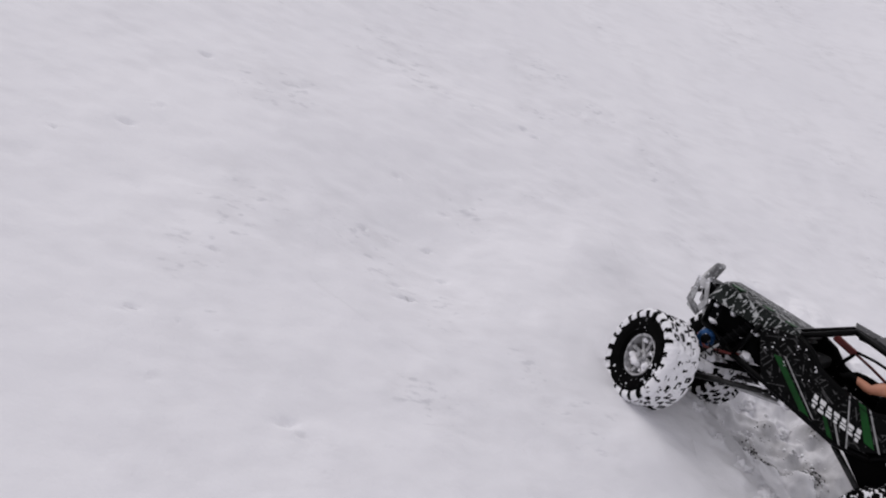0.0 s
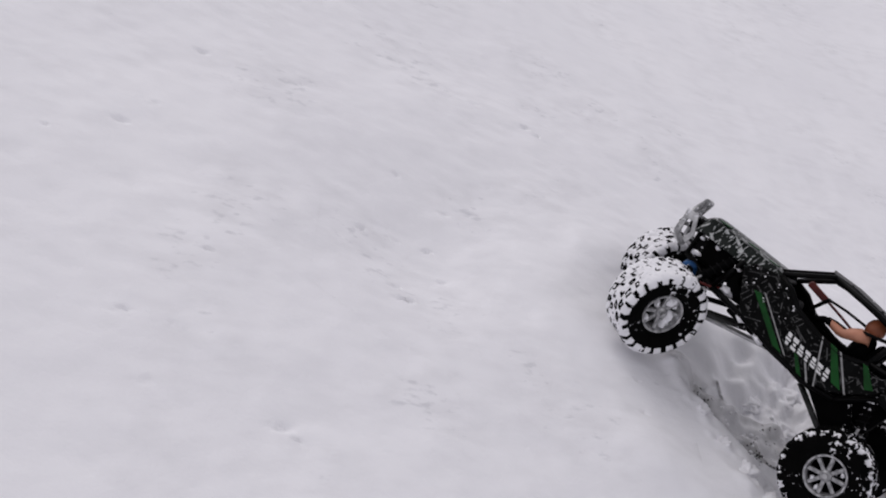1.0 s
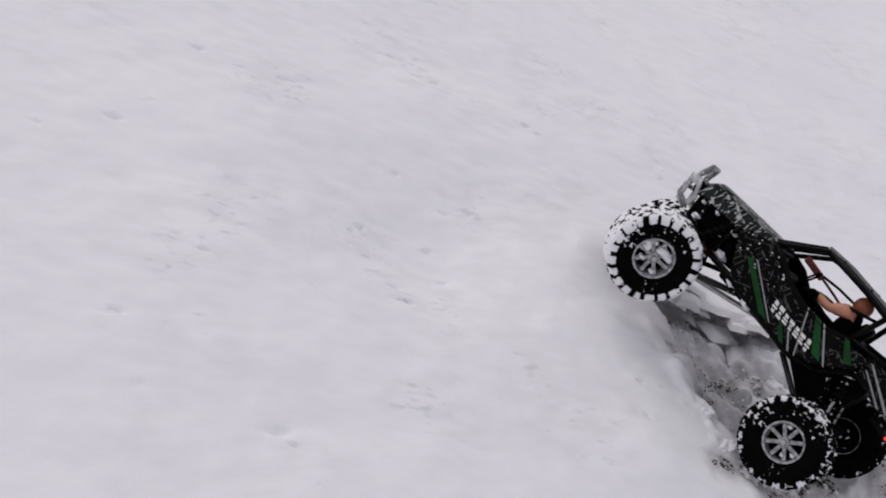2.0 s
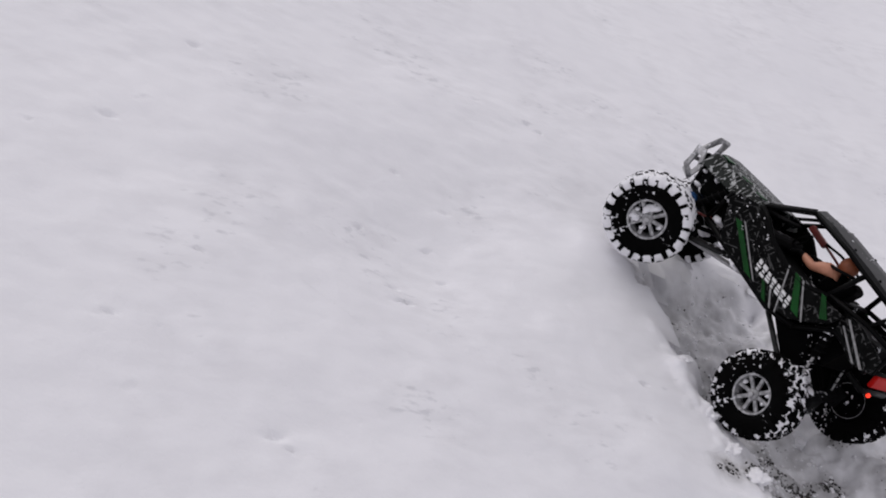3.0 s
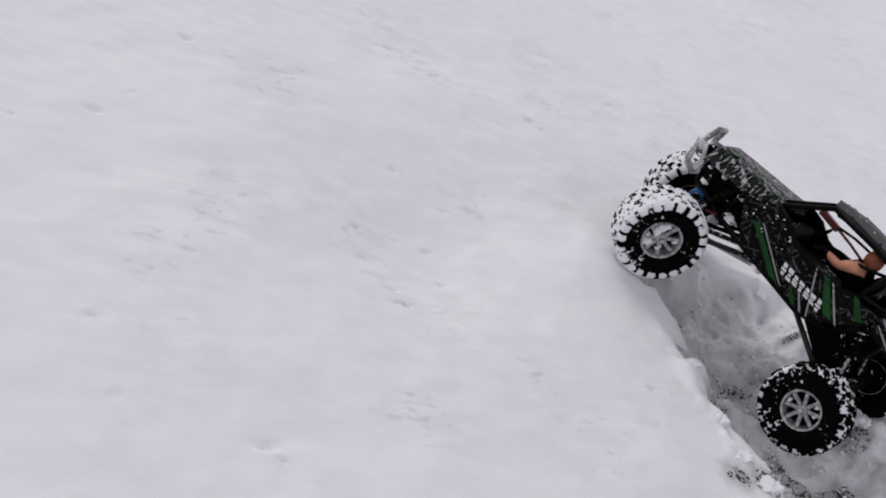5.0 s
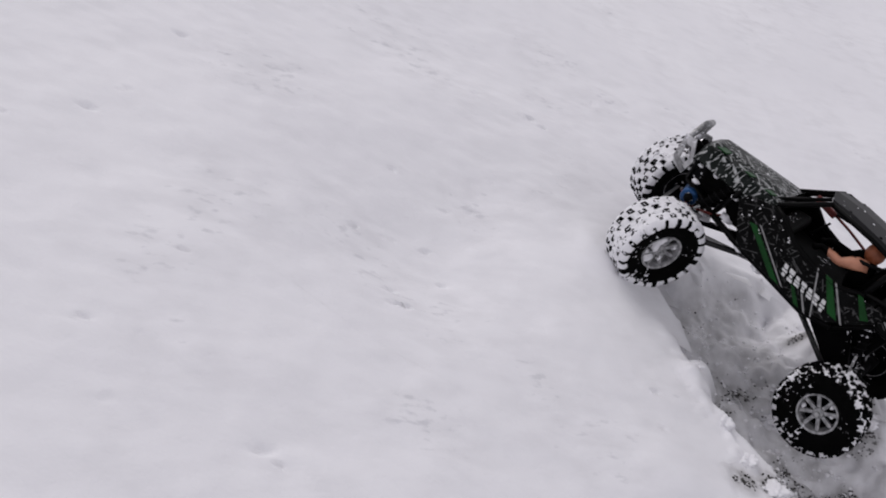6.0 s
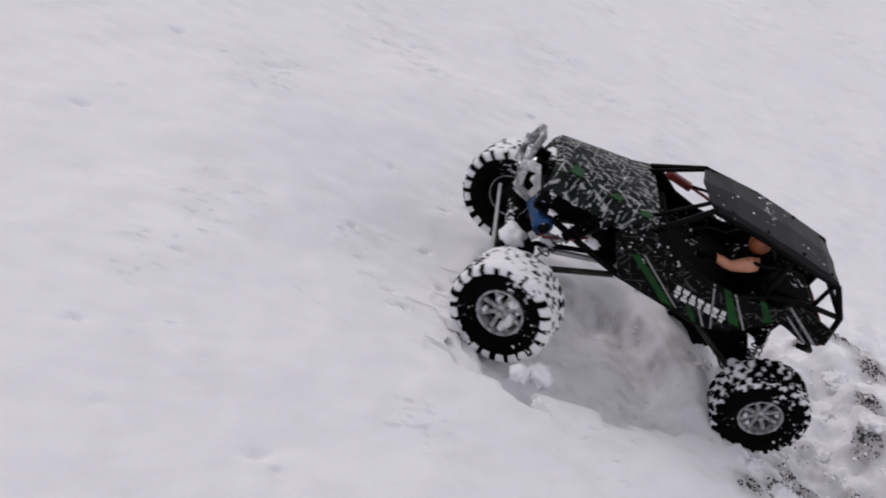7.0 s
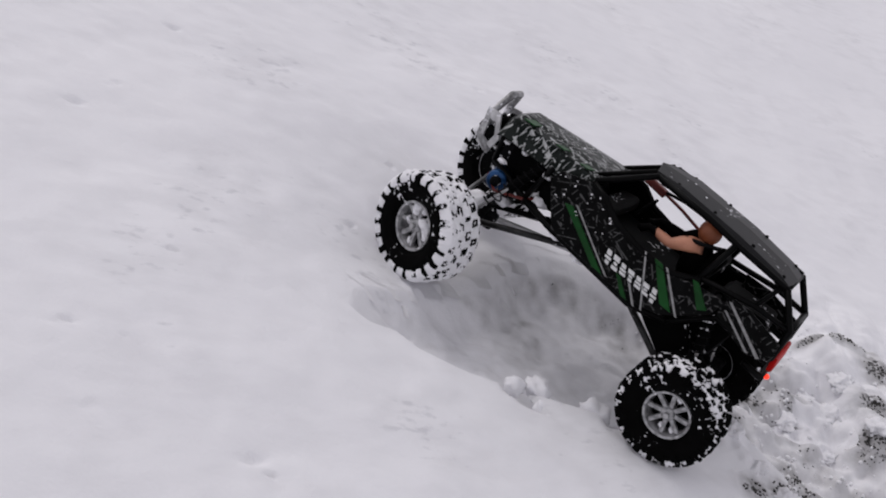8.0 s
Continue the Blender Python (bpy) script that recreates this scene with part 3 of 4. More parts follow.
def build_wheel(car, seed, front):
    h = TYRE_W / 2
    rim = part("wheel", rim_mesh(), RIM, car, "silver eight-spoke plastic wheel, snow in its spokes")
    part("tyre", tyre_mesh(seed), RUBBER, rim, "black rubber tyre with chunky lugs")
    part("brake_disc", lathe([(h * 0.02, 0.0001), (h * 0.02, 0.0222), (-h * 0.1, 0.0222)], 32), BLACK, rim)
    part("wheel_back", lathe([(-h * 0.72, 0.0001), (-h * 0.72, 0.0236), (-h * 0.80, 0.0262), (-h * 0.77, 0.0268)], 32), BLACK, rim)
    part("hub", lathe([(h * 0.2, 0.0001), (h * 0.2, 0.0078), (h * 0.66, 0.0074), (h * 0.72, 0.0062), (h * 0.72, 0.0001)], 20), RIM, rim, "", True)
    spoke = part("spoke", box((0.0145, h * 0.50, 0), (0.0178, 0.0050, 0.0050), (0, 0, 6), 0.0010), RIM, rim)
    for k in range(1, 8):
        copy = new("spoke", spoke.data)
        copy.parent = rim
        copy.matrix_basis = pose(0, 0, 0, 0, 45 * k, 0)
    nut = bmesh.new()
    bmesh.ops.create_cone(nut, cap_ends=True, segments=6, radius1=0.0036, radius2=0.0032, depth=0.005, matrix=pose(0, h * 0.78, 0, -90))
    part("wheel_nut", nut, STEEL, rim)
    if front:
        part("packed_snow", packed_snow_mesh(seed, 0.0028 if seed == 1 else 0.0022, 0.5, 0.0028, 1.3, 0.0022), SNOW_LOOSE, rim, "white snow caked into the tread", True)
    else:
        part("packed_snow", packed_snow_mesh(seed, 0.0002 if seed == 3 else -0.0016, 0.8, 0.0052, 1.6, 0.0056), SNOW_LOOSE, rim, "patches of snow between the lugs", True)
    # clods stuck in the dish
    rng = random.Random(seed + 40)
    for k in range(9 if front else 3):
        a, r = rng.uniform(0, 6.28), rng.uniform(0.012, 0.022)
        bm = lump(seed + k * 1.7, rng.uniform(0.0038, 0.0085) if front else 0.004, 0.45, 2, 0.7)
        bmesh.ops.transform(bm, matrix=pose(r * math.cos(a), h * 0.48, r * math.sin(a)), verts=bm.verts[:])
        part("snow_clod", bm, SNOW_LOOSE, rim, "", True)
    return rim


def build_shock(car, top, foot):
    top, foot = Vector(top), Vector(foot)
    d = foot - top
    body = part("shock", tube([top, top + d * 0.55], 0.0052, 10), BLACK, car, "black coil-over shock")
    part("rod", tube([top + d * 0.5, foot], 0.0018, 8), STEEL, body)
    u = d.normalized().orthogonal().normalized()
    v = d.normalized().cross(u)
    turns, pts = 9, []
    for k in range(turns * 8 + 1):
        a = 2 * math.pi * k / 8
        pts.append(top + d * (0.12 + 0.74 * k / (turns * 8)) + (u * math.cos(a) + v * math.sin(a)) * 0.0068)
    part("spring", tube(pts, 0.0009, 5), CHASSIS, body)


def build_axle(car, x, sign):
    """Solid axle with its gear housing, in its own space at the axle's middle."""
    bm = tube([(0, -0.070, 0), (0, 0.070, 0)], 0.0075, 10)
    box((0, 0.012, 0), (0.034, 0.034, 0.030), (0, 0, 0), 0.006, bm)
    box((-sign * 0.020, 0.012, 0.002), (0.018, 0.018, 0.016), (0, 0, 0), 0.003, bm)
    for s in (-1, 1):
        box((0, s * 0.066, 0), (0.020, 0.014, 0.026), (0, 0, 0), 0.003, bm)
    ob = part("axle", bm, CHASSIS, car, "black solid axle crusted with snow")
    cap = lump(3 + x * 10, 0.016 if sign > 0 else 0.009, 0.4, 3, 0.5)
    bmesh.ops.transform(cap, matrix=pose(0.002, 0.014, 0.013), verts=cap.verts[:])
    part("snow_cap", cap, SNOW_LOOSE, ob, "", True)
    if sign > 0:
        part("tie_rod", tube([(0.022, -0.062, 0.004), (0.022, 0.062, 0.004)], 0.0024, 8), STEEL, ob, "grey steel tie rod")
    ob.location = (x, 0, 0)
    return ob


def build_car():
    car = tagged(new("toy_crawler"), "black and green radio-controlled rock crawler with snow-caked tyres", "toy car")

    # printed body panels
    rows = []
    for x, w, z in ((0.174, 0.034, 0.112), (0.166, 0.040, 0.118), (0.11, 0.050, 0.123), (0.052, 0.062, 0.127)):
        rows.append([(x, -w - 0.009, z - 0.024), (x, -w, z - 0.002), (x, -w * 0.45, z + 0.003), (x, w * 0.45, z + 0.003), (x, w, z - 0.002), (x, w + 0.009, z - 0.024)])
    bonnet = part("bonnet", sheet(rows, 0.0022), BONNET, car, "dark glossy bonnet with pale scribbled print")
    for x0, x1, y0, y1, z in ((0.160, 0.146, 0.038, 0.022, 0.1205), (0.112, 0.100, 0.0505, 0.042, 0.1243), (0.078, 0.066, 0.0575, 0.049, 0.1262)):
        for s in (1,):
            part("green_flash", sheet([[(x0, s * y0, z), (x0 - 0.006, s * y1, z + 0.0012)], [(x1, s * y0 * 1.04, z + 0.0012), (x1 - 0.004, s * y1, z + 0.002)]], 0.0012, 0), GREEN, bonnet)
    for s in (1, -1):
        y = s * 0.0715
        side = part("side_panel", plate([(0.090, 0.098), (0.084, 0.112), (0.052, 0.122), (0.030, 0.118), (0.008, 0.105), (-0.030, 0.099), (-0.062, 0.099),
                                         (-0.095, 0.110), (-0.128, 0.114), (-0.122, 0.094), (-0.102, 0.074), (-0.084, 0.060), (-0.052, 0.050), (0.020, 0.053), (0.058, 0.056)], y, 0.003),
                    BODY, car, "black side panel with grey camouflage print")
        part("inner_lining", plate([(0.086, 0.096), (0.082, 0.110), (0.052, 0.120), (0.030, 0.116), (0.008, 0.103), (-0.030, 0.097), (-0.062, 0.097), (-0.095, 0.108),
                                    (-0.124, 0.111), (-0.102, 0.077), (-0.084, 0.063), (-0.052, 0.053), (0.020, 0.056), (0.058, 0.060)], s * 0.0676, 0.003), BLACK, side)
        o = y + s * 0.0022
        for q in ([(0.062, 0.088), (0.053, 0.091), (-0.014, 0.054), (0.000, 0.054)],
                  [(-0.046, 0.104), (-0.056, 0.104), (-0.092, 0.070), (-0.078, 0.070)],
                  [(-0.088, 0.112), (-0.095, 0.113), (-0.118, 0.096), (-0.110, 0.090)],
                  [(-0.024, 0.066), (-0.030, 0.066), (-0.050, 0.050), (-0.042, 0.050)]):
            part("green_stripe", plate(q, o, 0.0016, 0.0003), GREEN, side, "glossy green stripe")
        for q in ([(0.051, 0.094), (0.048, 0.094), (-0.020, 0.055), (-0.017, 0.055)], [(-0.060, 0.104), (-0.063, 0.104), (-0.100, 0.070), (-0.097, 0.070)],
                  [(-0.034, 0.103), (-0.036, 0.103), (-0.068, 0.052), (-0.066, 0.052)], [(-0.040, 0.066), (-0.043, 0.066), (-0.060, 0.050), (-0.057, 0.050)]):
            part("pinstripe", plate(q, o, 0.0012, 0), GREYLINE, side)
        # plain white shapes where the maker's lettering stands
        for k in range(7):
            cx, cz = -0.008 - k * 0.0100, 0.0735 - k * 0.0002
            tall, wide = 0.0070 if k in (0, 1, 6) else 0.0054, 0.0037
            qs = []
            for a0, a1, wd in ((1.0, 0.28, wide * (1.0 if k % 2 else 0.72)), (0.06, -0.30, wide * (0.55 if k % 2 else 1.0)), (-0.52, -1.0, wide * (1.0 if k % 3 else 0.6))):
                qs.append([(cx + a0 * 0.0024 + wd, cz + a0 * tall), (cx + a0 * 0.0024 - wd, cz + a0 * tall), (cx + a1 * 0.0024 - wd, cz + a1 * tall), (cx + a1 * 0.0024 + wd, cz + a1 * tall)])
            bm = bmesh.new()
            for q in qs:
                b = plate(q, o, 0.0016, 0)
                me = bpy.data.meshes.new("tmp")
                b.to_mesh(me)
                b.free()
                bm.from_mesh(me)
                bpy.data.meshes.remove(me)
            part("white_mark", bm, WHITE, side)
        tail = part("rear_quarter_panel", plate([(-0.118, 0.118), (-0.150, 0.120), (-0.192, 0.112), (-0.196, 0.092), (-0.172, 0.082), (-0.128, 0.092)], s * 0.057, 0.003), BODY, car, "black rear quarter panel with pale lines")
        for q in ([(-0.128, 0.114), (-0.131, 0.115), (-0.186, 0.088), (-0.183, 0.086)], [(-0.130, 0.104), (-0.132, 0.105), (-0.174, 0.085), (-0.171, 0.084)]):
            part("pinstripe", plate(q, s * 0.0592, 0.0012, 0), GREYLINE, tail)

    # roof
    rows = []
    for x, w, z in ((0.012, 0.034, 0.166), (-0.020, 0.039, 0.170), (-0.095, 0.041, 0.168), (-0.148, 0.040, 0.163), (-0.164, 0.038, 0.158)):
        nose = 0.012 if x > 0 else 0.0
        rows.append([(x - nose, -w - 0.006, z - 0.008), (x, -w, z), (x + nose * 0.6, 0, z + 0.0025), (x, w, z), (x - nose, w + 0.006, z - 0.008)])
    roof = part("roof_panel", sheet(rows, 0.0022), ROOF, car, "matt dark grey roof panel with snow specks")
    for x, z in ((-0.014, 0.1685), (-0.06, 0.169), (-0.11, 0.1672), (-0.152, 0.162)):
        for s in (1, -1):
            bm = bmesh.new()
            bmesh.ops.create_uvsphere(bm, u_segments=8, v_segments=5, radius=0.0022, matrix=pose(x, s * 0.036, z))
            part("screw", bm, TUBE, roof)

    # cage
    def bar(pts, r=0.0034, label=""):
        part("cage_tube", tube(pts, r), TUBE, car, label, True)
    for s in (1, -1):
        bar([(0.052, s * 0.064, 0.124), (0.006, s * 0.043, 0.164)], 0.0034)
        bar([(0.058, s * 0.046, 0.126), (0.012, s * 0.034, 0.165)], 0.0024)
        bar([(0.008, s * 0.043, 0.163), (-0.060, s * 0.048, 0.164), (-0.100, s * 0.050, 0.161), (-0.163, s * 0.045, 0.157)], 0.0034)
        bar([(-0.098, s * 0.050, 0.160), (-0.092, s * 0.066, 0.114)], 0.0036)
        bar([(-0.163, s * 0.045, 0.157), (-0.191, s * 0.048, 0.126), (-0.194, s * 0.054, 0.094)], 0.0036)
        bar([(-0.094, s * 0.066, 0.116), (-0.150, s * 0.056, 0.126), (-0.191, s * 0.048, 0.126)], 0.0032)
        bar([(-0.158, s * 0.045, 0.156), (-0.150, s * 0.056, 0.127)], 0.0026)
        bar([(0.050, s * 0.066, 0.122), (0.030, s * 0.071, 0.118), (0.008, s * 0.071, 0.106), (-0.030, s * 0.071, 0.100), (-0.064, s * 0.071, 0.100), (-0.094, s * 0.067, 0.114)], 0.0036)
        bar([(0.165, s * 0.026, 0.060), (0.110, s * 0.036, 0.050), (0.060, s * 0.066, 0.054), (-0.052, s * 0.068, 0.047), (-0.092, s * 0.062, 0.056)], 0.0040)
        bar([(0.165, s * 0.026, 0.060), (0.168, s * 0.036, 0.092)], 0.0034)
        bar([(0.110, s * 0.036, 0.050), (0.096, s * 0.062, 0.104)], 0.0034)
        bar([(-0.092, s * 0.062, 0.056), (-0.128, s * 0.056, 0.092), (-0.190, s * 0.054, 0.088)], 0.0034)
    for x, z, w in ((0.004, 0.163, 0.043), (-0.100, 0.160, 0.050), (-0.163, 0.156, 0.045), (-0.191, 0.126, 0.048), (-0.194, 0.094, 0.054), (0.052, 0.120, 0.064), (-0.094, 0.115, 0.066)):
        bar([(x, -w, z), (x, w, z)], 0.0030)

    # tub, drive line and electronics
    part("skid_plate", box((0.0, 0, 0.046), (0.150, 0.084, 0.010), (0, 0, 0), 0.003), CHASSIS, car, "black skid plate with frozen snow")
    part("cockpit_tub", box((-0.02, 0, 0.069), (0.130, 0.118, 0.036), (0, 0, 0), 0.004), BLACK, car)
    part("dashboard", box((0.032, 0, 0.100), (0.024, 0.108, 0.016), (0, 12, 0), 0.005), BLACK, car)
    part("seat", box((-0.088, 0.020, 0.116), (0.016, 0.034, 0.050), (0, -14, 0), 0.005), BLACK, car, "black moulded seat")
    part("seat", box((-0.088, -0.026, 0.102), (0.016, 0.034, 0.032), (0, -14, 0), 0.005), BLACK, car, "black moulded seat")
    wheel_ring = [Vector((0.0, 0.024, 0.126)) + Vector((-0.35 * 0.012 * math.sin(a), 0.012 * math.cos(a), 0.012 * math.sin(a))) for a in [k * math.pi / 8 for k in range(16)]]
    part("steering_wheel", tube(wheel_ring, 0.0016, 6, True), BLACK, car)
    part("fuel_cell", box((-0.142, 0, 0.098), (0.062, 0.070, 0.028), (0, 4, 0), 0.006), BLACK, car, "black moulded box behind the seats")
    spare = lathe([(-0.012, 0.012), (-0.014, 0.022), (-0.010, 0.027), (0.010, 0.027), (0.014, 0.022), (0.012, 0.012)], 24)
    bmesh.ops.transform(spare, matrix=pose(0.080, 0.030, 0.086, 0, 0, 8), verts=spare.verts[:])
    part("inner_fender", spare, BLACK, car, "", True)
    spare = lathe([(-0.012, 0.012), (-0.014, 0.022), (-0.010, 0.027), (0.010, 0.027), (0.014, 0.022), (0.012, 0.012)], 24)
    bmesh.ops.transform(spare, matrix=pose(0.080, -0.030, 0.086, 0, 0, -8), verts=spare.verts[:])
    part("inner_fender", spare, BLACK, car, "", True)
    part("gearbox", box((-0.045, 0, 0.064), (0.070, 0.044, 0.046), (0, 0, 0), 0.006), BLACK, car)
    motor = lathe([(-0.026, 0.0001), (-0.026, 0.0100), (-0.024, 0.0115), (0.018, 0.0115), (0.020, 0.0100), (0.020, 0.0030), (0.023, 0.0030), (0.023, 0.0001)], 24)
    bmesh.ops.transform(motor, matrix=pose(0.150, 0.020, 0.046, 0, 0, 12), verts=motor.verts[:])
    part("motor", motor, BLUE, car, "blue anodised motor can", True)
    bell = lathe([(0.0195, 0.0001), (0.0195, 0.0064), (0.0235, 0.0060), (0.0250, 0.0040), (0.0250, 0.0001)], 20)
    bmesh.ops.transform(bell, matrix=pose(0.150, 0.020, 0.046, 0, 0, 12), verts=bell.verts[:])
    part("motor_end", bell, CHASSIS, car, "black motor end cap crusted with snow", True)
    part("servo", box((0.140, -0.014, 0.060), (0.042, 0.040, 0.034), (0, 8, 0), 0.003), BLACK, car)
    for s in (1, -1):
        part("wheel_well", box((0.124, s * 0.030, 0.084), (0.062, 0.010, 0.040), (0, 6, s * -8), 0.006), BLACK, car, "black plastic wheel well")
    part("rear_cradle", box((-0.122, 0, 0.070), (0.052, 0.082, 0.042), (0, -10, 0), 0.006), BLACK, car, "black plastic rear cradle")
    for s in (1, -1):
        part("trailing_arm", plate([(-0.052, 0.050), (-0.058, 0.060), (-0.112, 0.066), (-0.150, 0.016), (-0.152, 0.002), (-0.140, 0.000)], s * 0.047, 0.008), BLACK, car, "black plastic trailing arm")
    part("front_mount", box((0.160, 0, 0.078), (0.020, 0.060, 0.022), (0, 0, 0), 0.003), CHASSIS, car)
    part("shock_tower", box((0.104, 0, 0.100), (0.010, 0.100, 0.020), (0, 0, 0), 0.002), BLACK, car)
    part("shock_tower", box((-0.118, 0, 0.098), (0.010, 0.106, 0.018), (0, 0, 0), 0.002), BLACK, car)
    part("drive_shaft", tube([(0.125, 0.012, 0.004), (0.0, 0.008, 0.044)], 0.0035, 8), STEEL, car, "grey steel drive shaft")
    part("drive_shaft", tube([(-0.132, 0.012, 0.004), (-0.07, 0.008, 0.050)], 0.0035, 8), STEEL, car, "grey steel drive shaft")
    for s in (1, -1):
        build_shock(car, (0.104, s * 0.046, 0.108), (0.142, s * 0.058, 0.010))
        build_shock(car, (-0.118, s * 0.052, 0.106), (-0.150, s * 0.058, 0.010))
        part("link", tube([(0.140, s * 0.052, -0.002), (0.040, s * 0.046, 0.044)], 0.0036, 8), LINK, car, "grey suspension link with snow", True)
        part("link", tube([(-0.146, s * 0.054, -0.002), (-0.052, s * 0.052, 0.042)], 0.0036, 8), LINK, car, "grey suspension link with snow", True)
        part("link", tube([(0.140, s * 0.028, 0.016), (0.050, s * 0.040, 0.062)], 0.0030, 8), BLACK, car, "", True)
        part("link", tube([(-0.146, s * 0.030, 0.016), (-0.060, s * 0.040, 0.062)], 0.0030, 8), BLACK, car, "", True)
    part("wire", tube([(0.160, 0.030, 0.044), (0.140, 0.044, 0.038), (0.110, 0.040, 0.050), (0.08, 0.03, 0.07)], 0.0016, 6), WIRE, car, "red motor wire", True)
    part("connector", box((0.020, -0.050, 0.132), (0.034, 0.010, 0.009), (0, -6, 4), 0.002), WIRE, car, "dark red plug")
    part("wire", tube([(0.004, -0.048, 0.134), (-0.020, -0.050, 0.138), (-0.045, -0.044, 0.140), (-0.070, -0.020, 0.142)], 0.0018, 6), TUBE, car, "", True)
    part("wire", tube([(0.004, -0.052, 0.131), (-0.020, -0.054, 0.128), (-0.050, -0.048, 0.124), (-0.075, -0.030, 0.122)], 0.0018, 6), WIRE, car, "thin dark red cable", True)
    part("wire", tube([(-0.055, 0.052, 0.135), (-0.075, 0.058, 0.142), (-0.096, 0.050, 0.150)], 0.0022, 6), TUBE, car, "", True)

    # bumper and lamps
    bm = tube([(0.176, -0.032, 0.064), (0.196, -0.028, 0.072), (0.200, -0.022, 0.098), (0.196, -0.014, 0.124), (0.196, 0.006, 0.124), (0.200, 0.020, 0.098), (0.196, 0.028, 0.072), (0.176, 0.032, 0.064)], 0.0038, 8)
    add_tube(bm, [(0.200, -0.024, 0.084), (0.200, 0.024, 0.084)], 0.0032, 8)
    bumper = part("bumper", bm, BUMPER, car, "frosted grey tube bumper", True)
    for s in (1, -1):
        outer = [(0.204, 0.103), (0.187, 0.106), (0.172, 0.082), (0.176, 0.060), (0.194, 0.064)]
        mx, mz = sum(p[0] for p in outer) / 5, sum(p[1] for p in outer) / 5
        rows2 = [[(mx + (p[0] - mx) * q, s * (0.030 + 0.10 * (0.200 - p[0])), mz + (p[1] - mz) * q) for p in outer + outer[:1]] for q in (1.0, 0.50)]
        part("bumper_plate", sheet(rows2, 0.0030, 0.0006), PLATE, bumper, "light grey slotted plate")
        lamp = lathe([(-0.010, 0.0001), (-0.010, 0.007), (0.004, 0.0098), (0.006, 0.0092)], 18)
        bmesh.ops.transform(lamp, matrix=pose(0.184, s * 0.013, 0.094, 0, 0, -90), verts=lamp.verts[:])
        lamp = part("headlight", lamp, BLACK, car, "", True)
        ls = bmesh.new()
        bmesh.ops.create_uvsphere(ls, u_segments=14, v_segments=8, radius=0.0086, matrix=pose(0.190, s * 0.013, 0.094) @ Matrix.Diagonal((0.45, 1, 1, 1)))
        part("lens", ls, LENS, lamp, "bright clear lens", True)
    part("tail_panel", box((-0.199, -0.002, 0.086), (0.006, 0.088, 0.016), (0, 10, 0), 0.002), RED, car, "red rear light bar")
    led = bmesh.new()
    bmesh.ops.create_uvsphere(led, u_segments=12, v_segments=8, radius=0.0030, matrix=pose(-0.203, 0.020, 0.067))
    part("tail_light", led, GLOW, car, "glowing red lamp", True)
    part("rear_bumper", tube([(-0.176, -0.050, 0.072), (-0.198, -0.040, 0.068), (-0.198, 0.040, 0.068), (-0.176, 0.050, 0.072)], 0.0034, 8), TUBE, car, "", True)
    # snow thrown up on the frame
    rng = random.Random(5)
    for x, y, z in ((0.130, 0.030, 0.030), (0.090, 0.040, 0.060), (0.165, -0.010, 0.065), (0.05, 0.058, 0.052), (0.02, 0.062, 0.046), (0.172, 0.024, 0.070), (0.150, 0.046, 0.070), (0.136, 0.042, 0.092), (0.112, 0.046, 0.076), (0.160, 0.040, 0.088), (0.098, 0.054, 0.092)):
        bm = lump(rng.uniform(0, 20), rng.uniform(0.006, 0.010) if z < 0.0695 else rng.uniform(0.003, 0.005), 0.8, 2, 0.6)
        bmesh.ops.transform(bm, matrix=pose(x, y, z, 0, 0, rng.uniform(0, 180)), verts=bm.verts[:])
        part("snow_clump", bm, SNOW_LOOSE, car, "", True)

    rng = random.Random(77)
    for k in range(22):
        x = rng.uniform(0.005, 0.084)
        z = rng.uniform(0.084, float(np.interp(x, [0.005, 0.03, 0.052, 0.084], [0.102, 0.115, 0.119, 0.110])))
        bm = lump(rng.uniform(0, 90), rng.uniform(0.0006, 0.0014), 0.7, 1, 0.8)
        bmesh.ops.transform(bm, matrix=pose(x, 0.0734, z, 0, 0, rng.uniform(0, 180)), verts=bm.verts[:])
        part("snow_speck", bm, SNOW_LOOSE, car)
    rng = random.Random(23)
    for k in range(12):
        x = rng.uniform(-0.16, 0.165)
        y = rng.uniform(-0.034, 0.034)
        z = float(np.interp(x, [-0.165, -0.1, -0.02, 0.012, 0.05, 0.11, 0.17], [0.159, 0.1690, 0.1718, 0.168, 0.1305, 0.1265, 0.1190]))
        if 0.014 < x < 0.054:
            continue
        bm = lump(rng.uniform(0, 90), rng.uniform(0.0009, 0.0020), 0.6, 1, 0.5)
        bmesh.ops.transform(bm, matrix=pose(x, y, z + 0.0006, 0, 0, rng.uniform(0, 180)), verts=bm.verts[:])
        part("snow_speck", bm, SNOW_LOOSE, car)
    axle_f, axle_r = build_axle(car, AXLE_F, 1), build_axle(car, AXLE_R, -1)
    wheels = [build_wheel(car, 1, True), build_wheel(car, 2, True), build_wheel(car, 3, False), build_wheel(car, 4, False)]
    for k, w in enumerate(wheels):
        w.scale = (1.035,) * 3 if k < 2 else (0.955,) * 3
    return car, axle_f, axle_r, wheels


CAR, AXLE_FRONT, AXLE_REAR, WHEELS = build_car()


